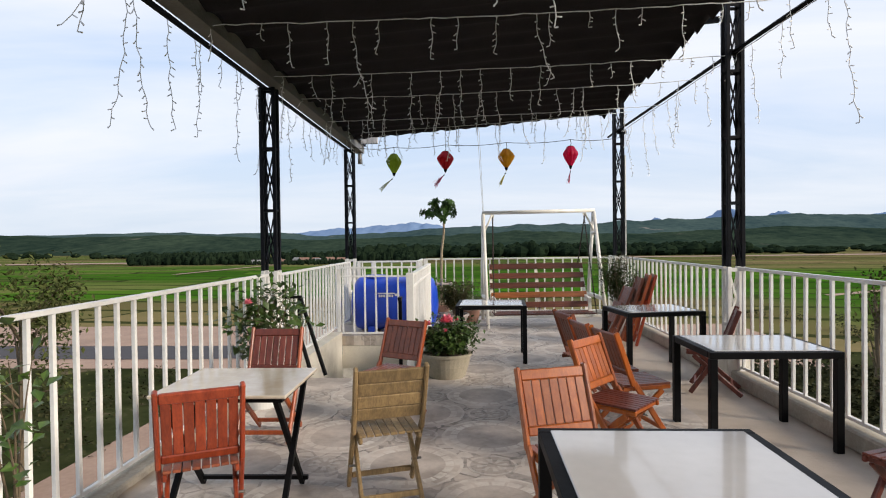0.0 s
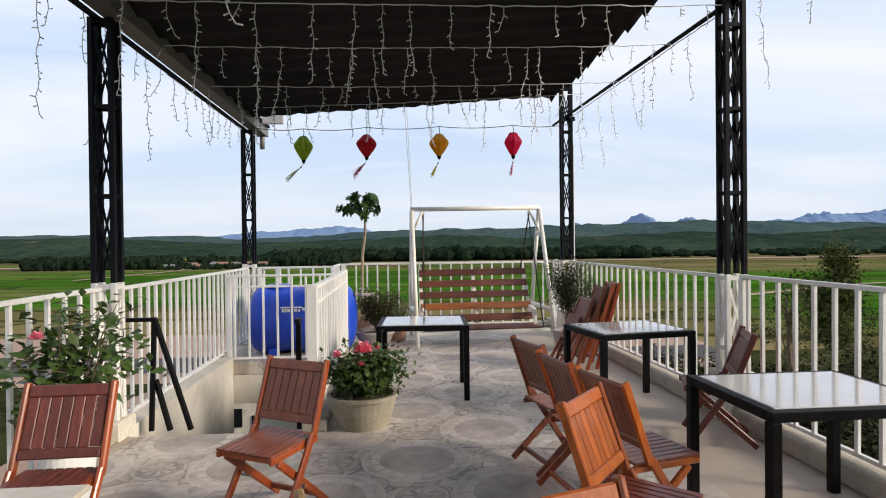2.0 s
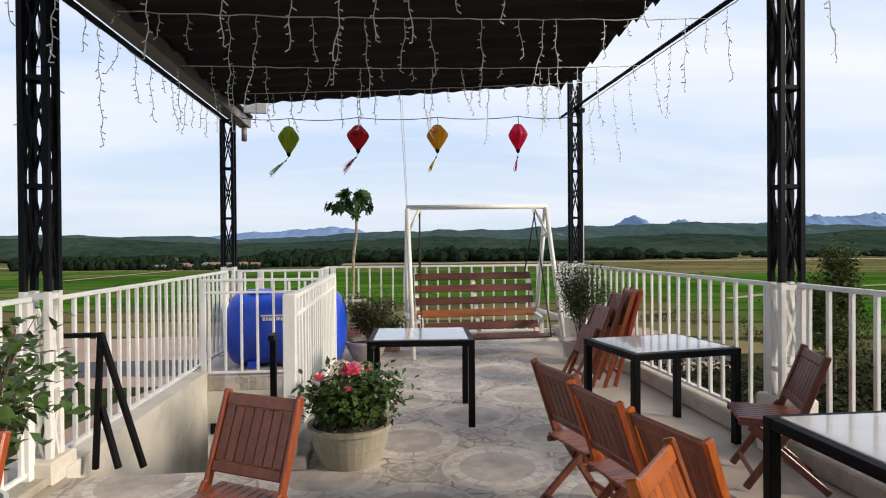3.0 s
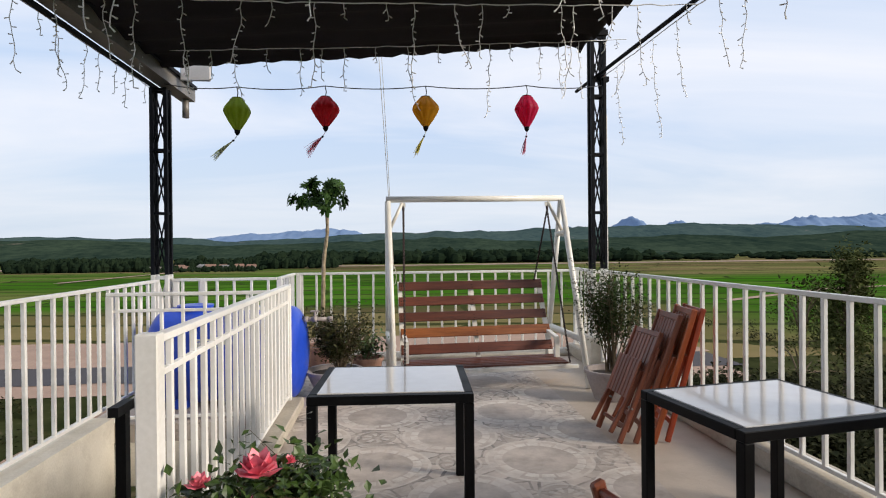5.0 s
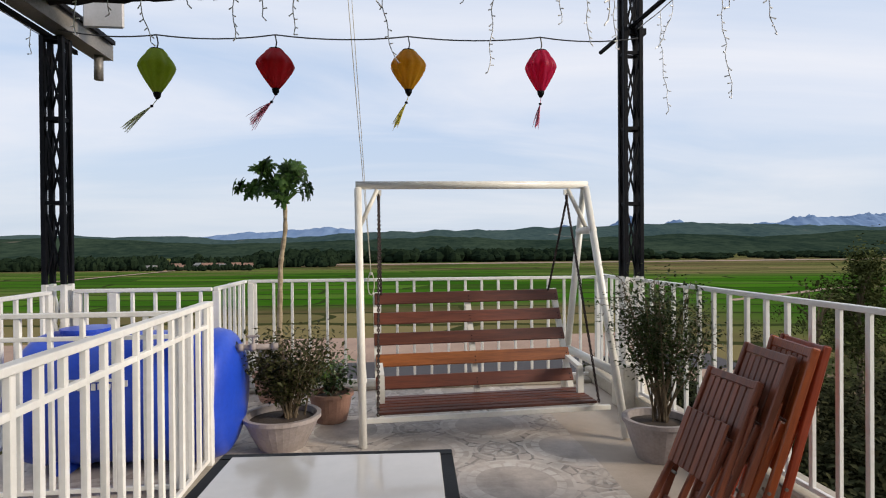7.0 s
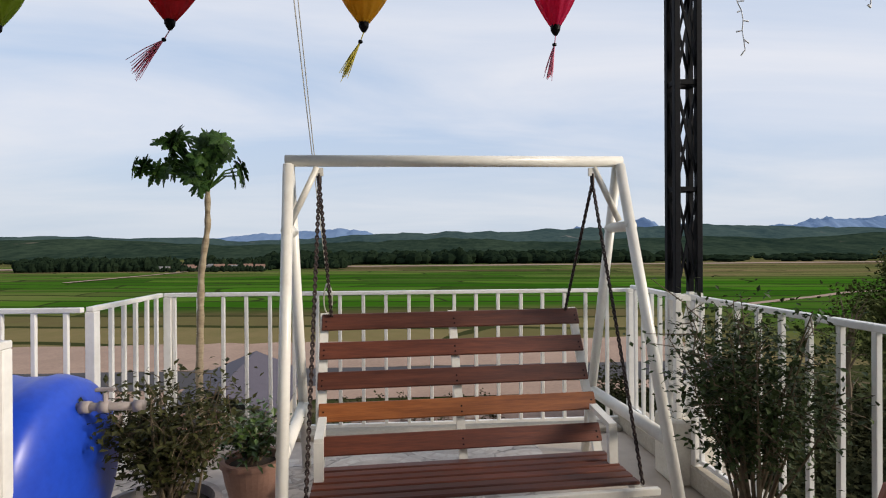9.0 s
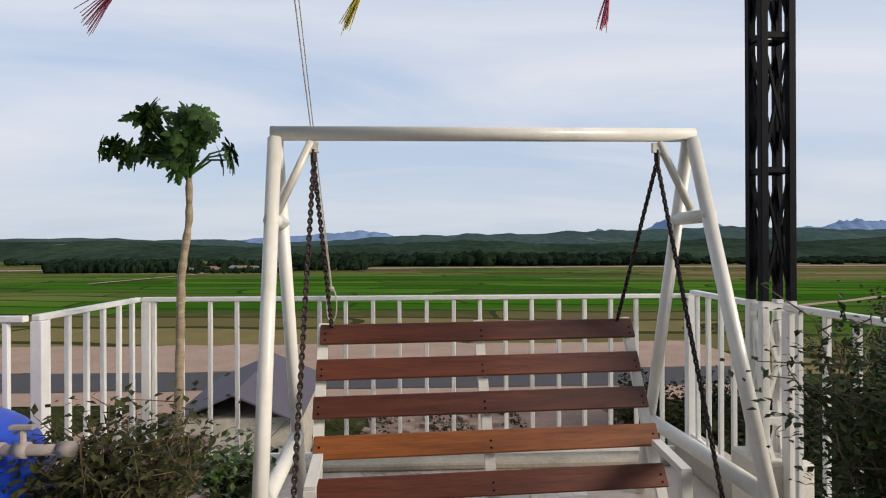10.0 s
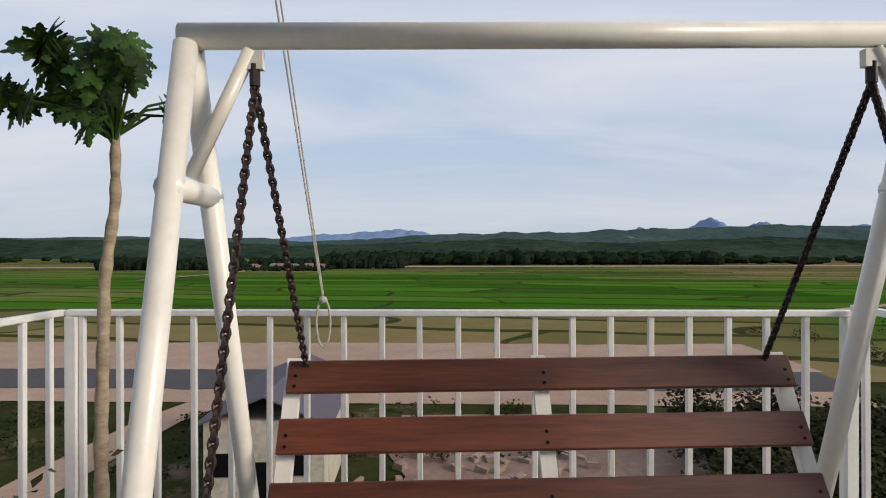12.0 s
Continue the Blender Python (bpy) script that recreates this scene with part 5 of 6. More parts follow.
def field_material():
    m, ns, ls, p = nodes_of("rice_fields_and_scrub")
    ge = ns.new("ShaderNodeNewGeometry")
    mp = ns.new("ShaderNodeMapping"); mp.inputs["Rotation"].default_value = (0, 0, 0.12)
    ls.new(ge.outputs["Position"], mp.inputs[0])
    wq = ns.new("ShaderNodeTexNoise"); wq.inputs["Scale"].default_value = 0.012; wq.inputs["Detail"].default_value = 3
    ls.new(mp.outputs[0], wq.inputs["Vector"])
    ws = ns.new("ShaderNodeVectorMath"); ws.operation = "MULTIPLY_ADD"
    ws.inputs[1].default_value, ws.inputs[2].default_value = (150.0, 26.0, 0.0), (-75.0, -13.0, 0.0)
    ls.new(wq.outputs["Color"], ws.inputs[0])
    wd_ = ns.new("ShaderNodeVectorMath"); wd_.operation = "ADD"
    ls.new(mp.outputs[0], wd_.inputs[0]); ls.new(ws.outputs[0], wd_.inputs[1])
    br = ns.new("ShaderNodeTexBrick")
    br.inputs["Scale"].default_value = 1.0
    br.inputs["Brick Width"].default_value, br.inputs["Row Height"].default_value = 70.0, 14.0
    br.inputs["Mortar Size"].default_value = 1.1
    br.inputs["Color1"].default_value, br.inputs["Color2"].default_value, br.inputs["Mortar"].default_value = (0, 0, 0, 1), (1, 1, 1, 1), (0.5, 0.5, 0.5, 1)
    ls.new(wd_.outputs[0], br.inputs["Vector"])
    big = ns.new("ShaderNodeTexNoise"); big.inputs["Scale"].default_value = 0.006; big.inputs["Detail"].default_value = 3
    ls.new(mp.outputs[0], big.inputs["Vector"])
    fine = ns.new("ShaderNodeTexNoise"); fine.inputs["Scale"].default_value = 0.25; fine.inputs["Detail"].default_value = 6
    ls.new(mp.outputs[0], fine.inputs["Vector"])
    g = ramp_node(ns, [(0.0, (0.01378, 0.04133, 0.005904)), (0.3, (0.02755, 0.09053, 0.006888)), (0.65, (0.04428, 0.1358, 0.008856)), (1.0, (0.08856, 0.1358, 0.01968))])
    mx = ns.new("ShaderNodeMix"); mx.data_type = "FLOAT"; mx.inputs[0].default_value = 0.35
    ls.new(br.outputs["Color"], mx.inputs[2]); ls.new(fine.outputs["Fac"], mx.inputs[3])
    ls.new(mx.outputs[0], g.inputs[0])
    sep = ns.new("ShaderNodeSeparateXYZ"); ls.new(ge.outputs["Position"], sep.inputs[0])
    # stubble: to the right far off, and a belt close to the track
    dry = ramp_node(ns, [(0.0, (0.041, 0.0369, 0.0164)), (0.35, (0.1312, 0.0902, 0.0492)), (0.55, (0.1394, 0.1107, 0.05084)), (1.0, (0.246, 0.1681, 0.0943))])
    ls.new(mx.outputs[0], dry.inputs[0])
    def mth(op, p_, q_):
        n = ns.new("ShaderNodeMath"); n.operation = op
        for i, v in enumerate((p_, q_)):
            if isinstance(v, (int, float)):
                n.inputs[i].default_value = v
            else:
                ls.new(v, n.inputs[i])
        return n.outputs[0]

    def span(v, lo, hi, a_=0.0, b_=1.0):
        n = ns.new("ShaderNodeMapRange"); n.interpolation_type = "SMOOTHSTEP"
        n.inputs[1].default_value, n.inputs[2].default_value, n.inputs[3].default_value, n.inputs[4].default_value = lo, hi, a_, b_
        ls.new(v, n.inputs[0])
        return n.outputs[0]

    # long strips of ripe, mown and green crop
    sm = ns.new("ShaderNodeMapping"); sm.inputs["Scale"].default_value = (0.010, 0.060, 1.0); sm.inputs["Rotation"].default_value = (0, 0, 0.06)
    ls.new(ge.outputs["Position"], sm.inputs[0])
    sn0 = ns.new("ShaderNodeTexNoise"); sn0.inputs["Scale"].default_value = 1.0; sn0.inputs["Detail"].default_value = 4
    ls.new(sm.outputs[0], sn0.inputs["Vector"])
    strips = span(sn0.outputs["Fac"], 0.47, 0.60)
    wobx = mth("ADD", sep.outputs[0], mth("MULTIPLY", mth("SUBTRACT", big.outputs["Fac"], 0.5), 160.0))
    far_right = mth("MULTIPLY", mth("MULTIPLY", span(wobx, 40, 130), span(sep.outputs[1], 175, 225)), mth("ADD", mth("MULTIPLY", strips, 0.35), 0.65))
    far_belt = mth("MULTIPLY", span(sep.outputs[1], 225, 290), mth("ADD", mth("MULTIPLY", strips, 0.6), 0.35))
    near_belt = mth("MULTIPLY", mth("MULTIPLY", span(sep.outputs[1], 122, 104), span(wobx, 75, 35)), 0.85)
    left_side = mth("MULTIPLY", span(wobx, -25, -90), mth("ADD", mth("MULTIPLY", strips, 0.42), 0.06))
    mid_strips = mth("MULTIPLY", strips, 0.20)
    fm0 = mth("MAXIMUM", mth("MAXIMUM", far_right, far_belt), mth("MAXIMUM", mth("MAXIMUM", near_belt, left_side), mid_strips))
    fm = ns.new("ShaderNodeMath"); fm.operation = "MINIMUM"; fm.inputs[1].default_value = 0.95
    ls.new(fm0, fm.inputs[0])
    m1 = ns.new("ShaderNodeMix"); m1.data_type = "RGBA"
    ls.new(fm.outputs[0], m1.inputs[0]); ls.new(g.outputs[0], m1.inputs[6]); ls.new(dry.outputs[0], m1.inputs[7])
    # bunds between the fields
    m2 = ns.new("ShaderNodeMix"); m2.data_type = "RGBA"; m2.inputs[7].default_value = (0.026, 0.034, 0.012, 1)
    bf = ns.new("ShaderNodeMath"); bf.operation = "MULTIPLY"; bf.inputs[1].default_value = 0.85
    ls.new(br.outputs["Fac"], bf.inputs[0]); ls.new(bf.outputs[0], m2.inputs[0]); ls.new(m1.outputs[2], m2.inputs[6])
    # scrub this side of the track
    scr = ramp_node(ns, [(0.3, (0.01427, 0.01902, 0.007134)), (0.56, (0.04043, 0.04518, 0.01784)), (0.66, (0.1546, 0.113, 0.07728)), (0.85, (0.2854, 0.2081, 0.1486))])
    sn = ns.new("ShaderNodeTexNoise"); sn.inputs["Scale"].default_value = 0.16; sn.inputs["Detail"].default_value = 7; sn.inputs["Roughness"].default_value = 0.7
    ls.new(mp.outputs[0], sn.inputs["Vector"]); ls.new(sn.outputs["Fac"], scr.inputs[0])
    cl = ns.new("ShaderNodeMath"); cl.operation = "LESS_THAN"; cl.inputs[1].default_value = 57.0
    ls.new(sep.outputs[1], cl.inputs[0])
    m3 = ns.new("ShaderNodeMix"); m3.data_type = "RGBA"
    ls.new(mth("MULTIPLY", cl.outputs[0], span(wobx, 48, 30)), m3.inputs[0]); ls.new(m2.outputs[2], m3.inputs[6]); ls.new(scr.outputs[0], m3.inputs[7])
    ls.new(m3.outputs[2], p.inputs["Base Color"])
    p.inputs["Roughness"].default_value = 0.9
    p.inputs["Specular IOR Level"].default_value = 0.0
    bp = ns.new("ShaderNodeBump"); bp.inputs["Strength"].default_value = 0.6; bp.inputs["Distance"].default_value = 0.4
    ls.new(fine.outputs["Fac"], bp.inputs["Height"]); ls.new(bp.outputs[0], p.inputs["Normal"])
    return m


gd = Mesh()
gx = [-4800, -2500, -1200, -600, -300, -150, -75, -40, -20, 0, 20, 40, 75, 150, 300, 600, 1200, 2500, 4800]
gy = [-4800, -1500, -500, -150, -40, 0, 20, 40, 60, 80, 120, 200, 300, 420, 600, 1000, 2000, 4800]
for x in gx:
    for y in gy:
        gd.v.append((x, y, GZ))
for i in range(len(gx) - 1):
    for j in range(len(gy) - 1):
        a = i * len(gy) + j
        gd.f.append((a, a + len(gy), a + len(gy) + 1, a + 1))
structure(gd.ob("ground", field_material()), "green rice fields and dry stubble on a wide plain", "ground")

DIRT = plain("pink_dirt", (0.234, 0.1485, 0.1035), (0.36, 0.243, 0.1755), 0.95, 0.25, 3.0, bump=0.3, dirt=(0.22, 0.15, 0.10), dirt_amount=0.4, world_space=True)
EARTH = plain("brown_earth", (0.12, 0.0704, 0.0512), (0.248, 0.16, 0.1184), 0.95, 0.5, 3.0, bump=0.4, dirt=(0.05, 0.042, 0.028), dirt_amount=0.6, world_space=True)
TARMAC = plain("grey_asphalt", (0.030, 0.026, 0.028), (0.052, 0.046, 0.050), 0.95, 0.3, 4.0, bump=0.2, world_space=True)


def strip(name, pts, w, z, mat, label, seed, cat="road"):
    """A ribbon of ground with ragged edges."""
    rnd = random.Random(seed)
    s = Mesh()
    fine_ = []
    for i in range(len(pts) - 1):
        p, q = Vector((*pts[i], 0)), Vector((*pts[i + 1], 0))
        n = max(2, int((q - p).length / 3))
        fine_ += [p.lerp(q, k / n) for k in range(n)]
    fine_.append(Vector((*pts[-1], 0)))
    for i, p in enumerate(fine_):
        d = (fine_[min(i + 1, len(fine_) - 1)] - fine_[max(0, i - 1)]).normalized()
        s_ = Vector((-d.y, d.x, 0))
        for sg in (-1, 1):
            q = p + s_ * sg * (w / 2 + rnd.gauss(0, w * 0.02))
            s.v.append((q.x, q.y, z))
    for i in range(len(fine_) - 1):
        s.f.append((2 * i, 2 * i + 2, 2 * i + 3, 2 * i + 1))
    return structure(s.ob(name, mat), label, cat)


strip("road_dirt", [(-260, 70), (-60, 68.5), (35, 68)], 15, GZ + 0.05, DIRT, "pale pink bare dirt strip beside the road", 1)
strip("road", [(-260, 58.5), (0, 57), (34, 56.8)], 7, GZ + 0.10, TARMAC, "grey asphalt road across the plain", 2)
strip("road_verge", [(-260, 53.5), (0, 52), (32, 51.6)], 5, GZ + 0.06, DIRT, "bare dirt verge of the road", 3)
strip("road_track", [(-16, 54), (-18.6, 45), (-19.2, 36), (-20, 8)], 3.0, GZ + 0.08, DIRT, "narrow dirt track to the road", 4)
strip("road_far", [(-900, 330), (-300, 330), (-40, 352), (300, 362), (900, 365)], 20, GZ + 0.3, DIRT, "pale far road at the edge of the fields", 5)
strip("yard", [(6, 47), (6.5, 36), (5, 24)], 17, GZ + 0.07, EARTH, "bare brown earth yard with rubble", 6, "yard")

strip("road_path", [(70, 112), (85, 120.5), (96, 126), (110, 135), (150, 146)], 2.2, GZ + 0.09, DIRT, "pale narrow field path", 7)
strip("road_lane", [(-60, 345), (-92, 326), (-104, 296), (-105, 270), (-108, 242), (-112, 205)], 3.2, GZ + 0.25, DIRT, "pale lane from the village through the fields", 8)
rr_ = random.Random(31)
rb = Mesh()
for i in range(170):
    x, y = rr_.gauss(4, 3.4), rr_.uniform(26, 45)
    w, d, h = rr_.uniform(0.12, 0.5), rr_.uniform(0.12, 0.5), rr_.uniform(0.08, 0.35)
    a = rr_.random() * 3.14
    cs, sn_ = math.cos(a), math.sin(a)
    vs = []
    for dz in (-0.05, h):
        for ex, ey in ((-1, -1), (1, -1), (1, 1), (-1, 1)):
            k = rr_.uniform(0.6, 1.0)
            vs.append((x + k * (ex * w * cs - ey * d * sn_), y + k * (ex * w * sn_ + ey * d * cs), GZ + 0.07 + dz * rr_.uniform(0.7, 1.1)))
    rb.add(vs, [(3, 2, 1, 0), (4, 5, 6, 7), (0, 1, 5, 4), (1, 2, 6, 5), (2, 3, 7, 6), (3, 0, 4, 7)])
RUBBLE = plain("pale_rubble", (0.1445, 0.09775, 0.0748), (0.306, 0.2253, 0.1785), 0.95, 0.4, 6, bump=0.2, world_space=True)
tagged(rb.ob("rubble", RUBBLE), "pale broken rubble scattered over the earth yard", "rubble", "", "stuff")

# small neighbouring house
nh = thing("house", pose(-7.6, 37, GZ + 0.0, 0, 0, 4), "small white house with a grey sheet roof", "house")
ROOFING = plain("grey_violet_sheet_roof", (0.060, 0.050, 0.066), (0.095, 0.082, 0.104), 0.85, 2, 20, bump=0.2)
Mesh().box(-2.6, -4.5, 0, 2.6, 4.5, 4.0).ob("wall", CONCRETE, nh)
rf = Mesh()
for x0, z0, x1, z1 in ((-3.0, 3.9, 0.1, 5.2), (0.1, 5.2, 3.0, 3.9)):
    rf.add([(x0, -5, z0), (x1, -5, z1), (x1, 5, z1), (x0, 5, z0), (x0, -5, z0 - .08), (x1, -5, z1 - .08), (x1, 5, z1 - .08), (x0, 5, z0 - .08)], [(0, 1, 2, 3), (7, 6, 5, 4), (0, 4, 5, 1), (3, 2, 6, 7), (0, 3, 7, 4), (1, 5, 6, 2)])
rf.ob("roof", ROOFING, nh, "grey sheet roof")
for x, z0, z1 in ((-1.7, 1.6, 2.6), (-0.2, 0.0, 2.2), (1.5, 1.6, 2.6)):
    Mesh().box(x - 0.5, -4.56, z0, x + 0.5, -4.49, z1).ob("window", BLACK_STEEL, nh)


# hills and mountains
def ridge(name, y0, x0, x1, crest, depth, mat, label, seed, z=GZ, steps=300, rough=0.12):
    rnd = Vector((seed * 3.1, seed * 1.7, 0))
    r = Mesh()
    K = 9
    for i in range(steps + 1):
        u = i / steps
        x = x0 + (x1 - x0) * u
        h = float(np.interp(x, [c[0] for c in crest], [c[1] for c in crest]))
        for j in range(K + 1):
            v = j / K
            prof = math.sin(min(1, v * 1.15) * math.pi / 2)
            n = noise.fractal(Vector((x / depth * 1.5, v * 1.6, 0)) + rnd, 0.9, 2.0, 5)
            n2 = noise.fractal(Vector((x / depth * 9, v * 5, 3)) + rnd, 0.9, 2.0, 3)
            r.v.append((x, y0 + depth * v, z + max(0, h * prof * (1 + rough * n) + h * 0.13 * n2 * prof)))
    for i in range(steps):
        for j in range(K):
            a = i * (K + 1) + j
            r.f.append((a, a + K + 1, a + K + 2, a + 1))
    return structure(r.ob(name, mat, smooth=True), label, "hills")


def hill_mat(name, a, b, c, scale):
    """Woodland texture: broad patches, tree-sized mottling and a few bare clearings."""
    m, ns, ls, p = nodes_of(name)
    ge = ns.new("ShaderNodeNewGeometry")
    mp = ns.new("ShaderNodeMapping"); mp.inputs["Scale"].default_value = (1, 0.45, 2.2)
    ls.new(ge.outputs["Position"], mp.inputs[0])
    n1 = ns.new("ShaderNodeTexNoise"); n1.inputs["Scale"].default_value = scale; n1.inputs["Detail"].default_value = 4
    n2 = ns.new("ShaderNodeTexNoise"); n2.inputs["Scale"].default_value = scale * 9; n2.inputs["Detail"].default_value = 6; n2.inputs["Roughness"].default_value = 0.7
    n3 = ns.new("ShaderNodeTexNoise"); n3.inputs["Scale"].default_value = scale * 1.7; n3.inputs["Detail"].default_value = 7; n3.inputs["Roughness"].default_value = 0.6
    for n in (n1, n2, n3):
        ls.new(mp.outputs[0], n.inputs["Vector"])
    mx = ns.new("ShaderNodeMix"); mx.data_type = "FLOAT"; mx.inputs[0].default_value = 0.65
    ls.new(n1.outputs["Fac"], mx.inputs[2]); ls.new(n2.outputs["Fac"], mx.inputs[3])
    r = ramp_node(ns, [(0.38, a), (0.62, b)])
    ls.new(mx.outputs[0], r.inputs[0])
    cl = ramp_node(ns, [(0.67, (0, 0, 0)), (0.71, (0.75, 0.75, 0.75))])
    ls.new(n3.outputs["Fac"], cl.inputs[0])
    md = ns.new("ShaderNodeMix"); md.data_type = "RGBA"; md.inputs[7].default_value = (*c, 1)
    ls.new(cl.outputs[0], md.inputs[0]); ls.new(r.outputs[0], md.inputs[6]); ls.new(md.outputs[2], p.inputs["Base Color"])
    p.inputs["Roughness"].default_value, p.inputs["Specular IOR Level"].default_value = 1.0, 0.0
    return m


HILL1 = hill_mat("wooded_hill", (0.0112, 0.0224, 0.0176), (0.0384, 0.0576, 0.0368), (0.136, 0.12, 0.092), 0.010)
# distance haze is mixed into these two base colours: paler, bluer than HILL1
HILL2 = hill_mat("haze_tinted_wooded_hill", (0.02788, 0.05084, 0.05412), (0.06232, 0.09184, 0.082), (0.1804, 0.164, 0.1476), 0.006)
MOUNT = hill_mat("haze_tinted_mountain", (0.1326, 0.2028, 0.3276), (0.1716, 0.2418, 0.3666), (0.1872, 0.2574, 0.3666), 0.003)
ridge("backdrop_hill_near", 620, -1600, 1500, ((-1600, 30), (-1100, 27), (-900, 33), (-700, 24), (-450, 28), (-300, 16), (-100, 20), (100, 25), (300, 19), (520, 28), (700, 24), (900, 33), (1500, 36)), 420, HILL1, "dark green wooded hills beyond the fields", 1, rough=0.18)
ridge("backdrop_hill_far", 1400, -3200, 3400, ((-3200, 62), (-1890, 56), (-1650, 48), (-1400, 53), (-1100, 52), (-890, 42), (-735, 48), (-515, 32), (-300, 42), (-103, 56), (191, 68), (400, 66), (582, 73), (670, 80), (850, 79), (1010, 86), (1312, 84), (1600, 77), (2013, 72), (3400, 84)), 700, HILL2, "distant green hills with haze in their colour", 2, rough=0.12)
ridge("backdrop_mountain", 4000, -4200, 4600, ((-4200, 60), (-1500, 70), (-1250, 105), (-1000, 128), (-700, 132), (-450, 158), (-250, 142), (-100, 70), (100, 60), (1300, 80), (1450, 172), (1580, 120), (1800, 140), (1900, 185), (1985, 242), (2100, 180), (2260, 160), (2400, 208), (2600, 150), (2900, 150), (3120, 175), (3300, 198), (3500, 232), (3750, 222), (4050, 252), (4600, 235)), 500, MOUNT, "far mountains with blue haze in their colour", 5, rough=0.10, steps=420)


# woods: many ragged clumps
def clump(me, c, rx, rz, rnd, n=7):
    ph = rnd.random() * 6.28
    rings = ((0.0, 0.6), (0.3, 0.95), (0.62, 1.0), (0.88, 0.68), (1.0, 0.12))
    vs, fs = [], []
    for h, r in rings:
        for k in range(n):
            a = ph + 6.283 * k / n
            rr = rx * r * rnd.uniform(0.75, 1.2)
            vs.append((c[0] + rr * math.cos(a), c[1] + rr * math.sin(a), c[2] + rz * (h + rnd.uniform(-0.07, 0.07))))
    for i in range(len(rings) - 1):
        for k in range(n):
            a, b = i * n + k, i * n + (k + 1) % n
            fs.append((a, b, b + n, a + n))
    me.add(vs, fs)


WOODS = plain("dark_woodland", (0.0049, 0.0098, 0.0063), (0.0182, 0.0294, 0.0154), 0.95, 0.10, 1.2, bump=0.0, spec=0.0, world_space=True)
rw = random.Random(8)
wd = Mesh()
for i in range(5200):
    x = rw.uniform(-800, 1000)
    y = 388 + abs(rw.gauss(0, 75)) + 0.02 * x
    den = noise.noise((x * 0.012, y * 0.02, 3.0))
    if (x < -95 and (y < 450 or rw.random() < 0.90)) or (x > 205 and rw.random() < 0.72) or den < -0.28:
        continue
    hgt = rw.uniform(6, 10) * (1.0 + 0.35 * den) * (0.6 if x < -95 else 1.0 if x < 205 else 0.5)
    clump(wd, (x, y, GZ), rw.uniform(3.0, 6.5), hgt * rw.choice((0.6, 0.75, 0.85, 0.95)), rw, 8)
for i in range(900):
    x = rw.uniform(-190, -124)
    clump(wd, (x, 300 + rw.uniform(0, 34), GZ), rw.uniform(1.0, 2.4), rw.uniform(4, 9.5) * (0.7 + 0.3 * noise.noise((x * 0.09, 2.0, 0))), rw)
for i in range(420):
    clump(wd, (rw.uniform(-125, -30), 322 + rw.uniform(0, 60), GZ), rw.uniform(0.9, 2.6), rw.uniform(2, 6), rw, 6)
for i in range(150):
    clump(wd, (rw.uniform(-124, -66), 288 + rw.uniform(0, 26), GZ), rw.uniform(0.5, 1.5), rw.uniform(0.8, 3.4), rw, 7)
tagged(wd.ob("woods", WOODS), "dark belt of trees at the edge of the fields", "woods", "", "stuff")

SCRUB = plain("scrub_foliage", (0.01116, 0.01488, 0.00558), (0.05084, 0.0496, 0.02108), 0.9, 0.35, 6, bump=0.0, spec=0.05, world_space=True)
sc_ = Mesh()


def shrub(me, c, r, h, rnd, n):
    for i in range(n):
        a, e = rnd.random() * 6.283, math.acos(rnd.uniform(-0.1, 1))
        k = rnd.uniform(0.55, 1.0)
        p = Vector((c[0] + r * k * math.sin(e) * math.cos(a), c[1] + r * k * math.sin(e) * math.sin(a), c[2] + h * (0.15 + 0.85 * k * math.cos(e))))
        leaf_quads(me, p, None, 0.20 + 0.05 * r, rnd, 0.2, 0.75)


for i in range(430):
    x, y = rw.uniform(9.5, 34), rw.uniform(-4, 44)
    if y > 27 and x < 14:
        continue
    shrub(sc_, (x, y, GZ), rw.uniform(1.4, 2.8), rw.uniform(1.6, 4.6) * (1.0 if y > 8 else 0.8), rw, 330)
for i in range(190):
    x, y = rw.uniform(-60, -10), rw.uniform(4, 47)
    if abs(x + 19) < 2.6:
        continue
    shrub(sc_, (x, y, GZ), rw.uniform(0.9, 2.0), rw.uniform(0.6, 2.2), rw, 90)
for i in range(46):
    x, y = rw.uniform(40, 95), rw.uniform(40, 84)
    shrub(sc_, (x, y, GZ), rw.uniform(1.2, 2.4), rw.uniform(1.0, 2.6), rw, 150)
for i in range(40):
    x, y = rw.uniform(-6, 8), rw.uniform(38, 49)
    shrub(sc_, (x, y, GZ), rw.uniform(0.4, 1.0), rw.uniform(0.4, 1.1), rw, 40)
tagged(sc_.ob("scrub", SCRUB), "dark unkempt scrub below the terrace", "scrub", "", "stuff")


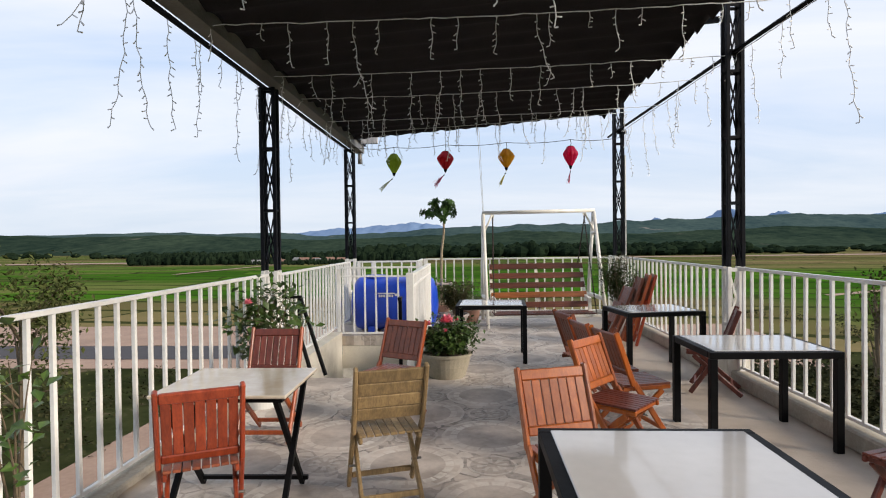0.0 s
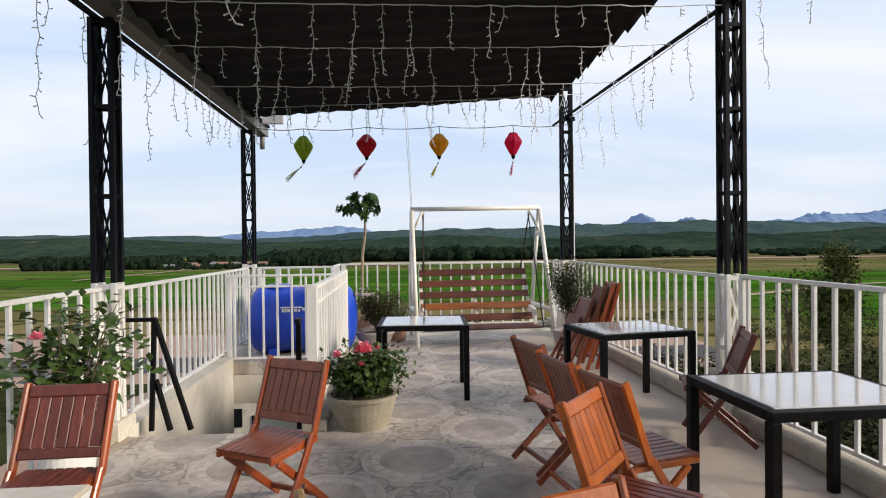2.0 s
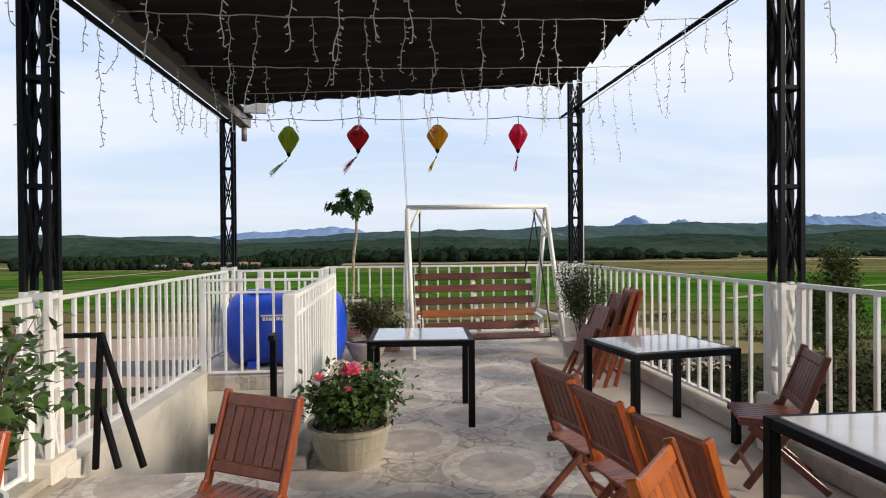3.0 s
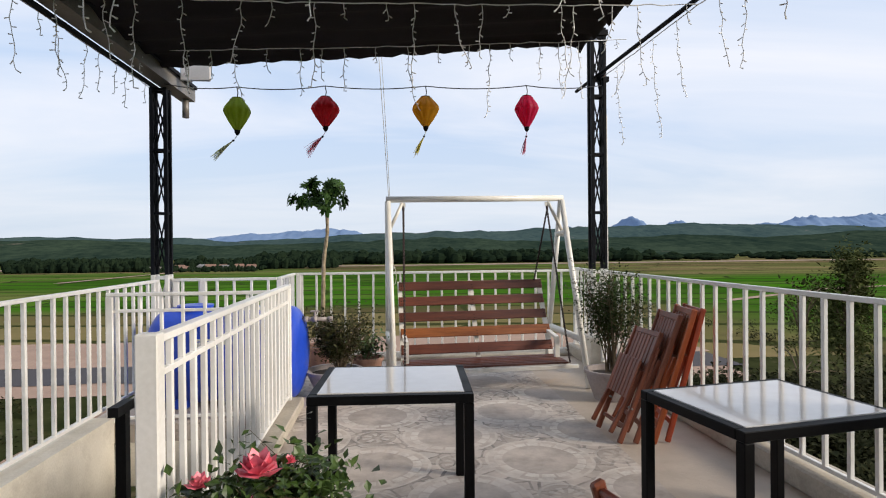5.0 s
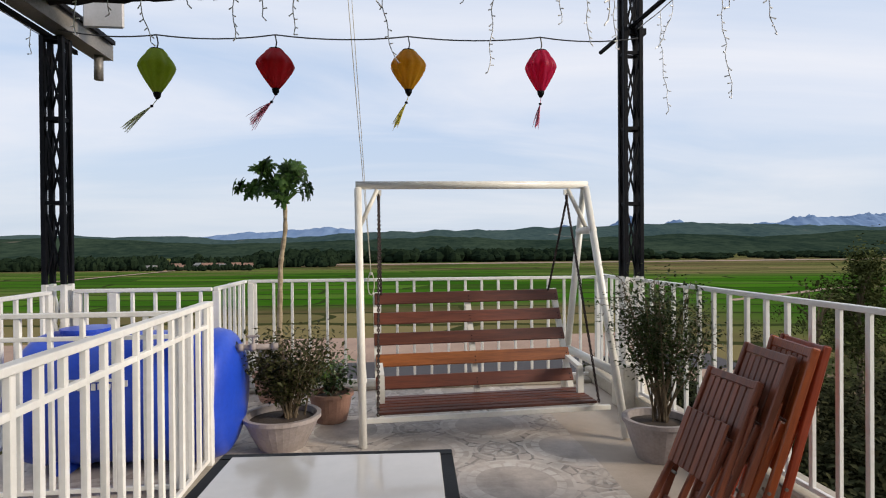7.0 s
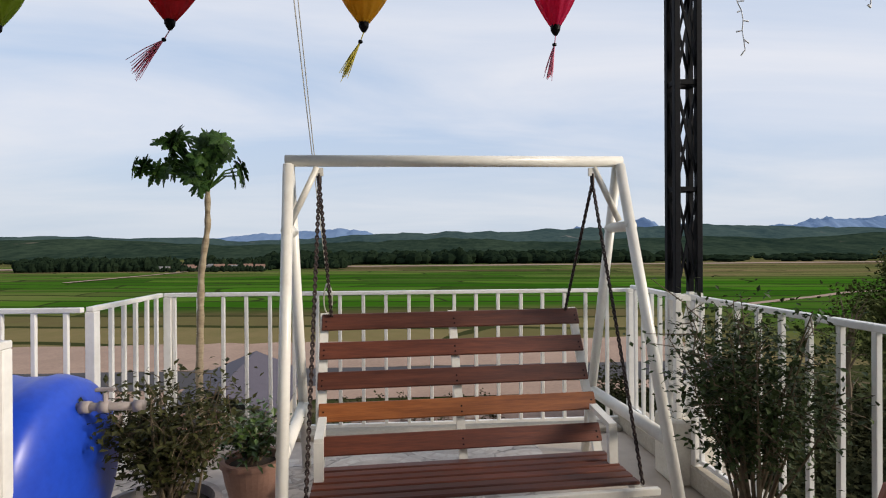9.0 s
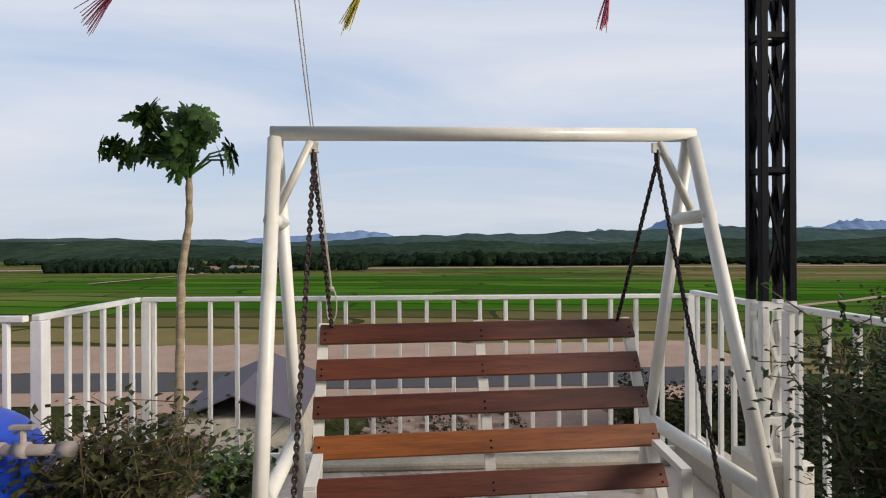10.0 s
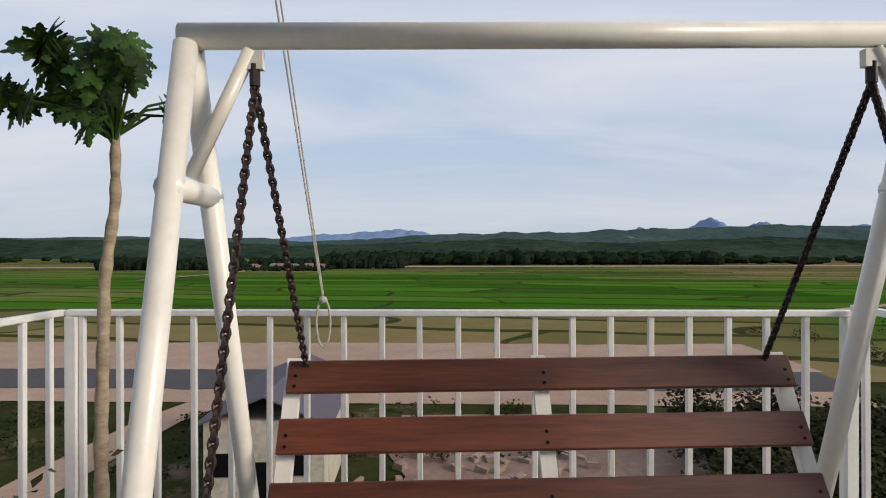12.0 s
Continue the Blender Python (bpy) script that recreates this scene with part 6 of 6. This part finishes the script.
def tree(x, y, h, r, seed, label, n=1500):
    rnd = random.Random(seed)
    t = thing("tree", pose(x, y, GZ), label, "tree", "trees below the terrace")
    tr = Mesh()
    tr.tube([(0, 0, 0), (0.1, 0, h * 0.4), (0, 0.1, h * 0.75)], [0.22, 0.16, 0.07], 8)
    ends = []
    for i in range(14):
        a = rnd.random() * 6.283
        z = h * rnd.uniform(0.35, 0.75)
        e = Vector((r * rnd.uniform(0.4, 0.85) * math.cos(a), r * rnd.uniform(0.4, 0.85) * math.sin(a), z + h * rnd.uniform(0.05, 0.22)))
        tr.tube([(0.05, 0.03, z * 0.9), tuple(Vector((0, 0, z)).lerp(e, 0.5) + Vector((0, 0, 0.2))), tuple(e)], [0.07, 0.05, 0.02], 5)
        ends.append(e)
    ends.append(Vector((0, 0, h * 0.92)))
    tr.ob("trunk", TWIG, t)
    cr = Mesh()
    for i in range(n):
        e = rnd.choice(ends)
        p = e + Vector((rnd.gauss(0, r * 0.24), rnd.gauss(0, r * 0.24), rnd.gauss(0, h * 0.06)))
        leaf_quads(cr, p, None, 0.30, rnd, 0.3, 0.5)
    cr.ob("crown", LEAF_TREE, t)


LEAF_TREE = plain("dry_tree_leaf", (0.030, 0.042, 0.012), (0.110, 0.120, 0.040), 0.9, 2, 10, bump=0.0, spec=0.05)
tree(30.0, 37, 11.2, 1.7, 1, "ragged olive green tree on the slope", 7000)
tree(24.5, 34, 9.6, 1.4, 2, "thin olive green tree on the slope", 700)
tree(-21.3, 24.6, 10.9, 2.3, 3, "sparse olive green tree beyond the railing", 2600)


# village at the far edge of the fields
BRICK_ROOF = plain("faded_tile_roof", (0.14, 0.075, 0.05), (0.24, 0.14, 0.10), 0.9, 0.8, 6, bump=0.2)
PALE_WALL = plain("pale_house_wall", (0.20, 0.185, 0.16), (0.34, 0.31, 0.27), 0.9, 0.8, 6, bump=0.1)
rv = random.Random(12)
for i in range(9):
    hx, hy = -116 + 5.2 * i + rv.gauss(0, 1.2), 300 + 1.4 * i + (9 if i % 2 else 0) + rv.gauss(0, 2)
    w, d, hh = rv.uniform(1.4, 3.2), rv.uniform(1.6, 2.6), rv.uniform(1.4, 2.3)
    v_ = thing("village_house", pose(hx, hy, GZ, 0, 0, rv.uniform(-25, 25)), "small pale village house with a faded roof", "house", "village houses")
    Mesh().box(-w, -d, 0, w, d, hh).ob("wall", PALE_WALL, v_)
    Mesh().add([(-w - .4, -d - .4, hh), (w + .4, -d - .4, hh), (w + .4, d + .4, hh), (-w - .4, d + .4, hh), (-w - .4, 0, hh + 1.2), (w + .4, 0, hh + 1.2)], [(0, 1, 5, 4), (2, 3, 4, 5), (0, 4, 3), (1, 2, 5), (3, 2, 1, 0)]).ob("roof", BRICK_ROOF if i % 3 else GALV, v_)
    Mesh().box(-0.6, -d - 0.05, 0.02, 0.6, -d + 0.02, 1.35).ob("door", BLACK_STEEL, v_)
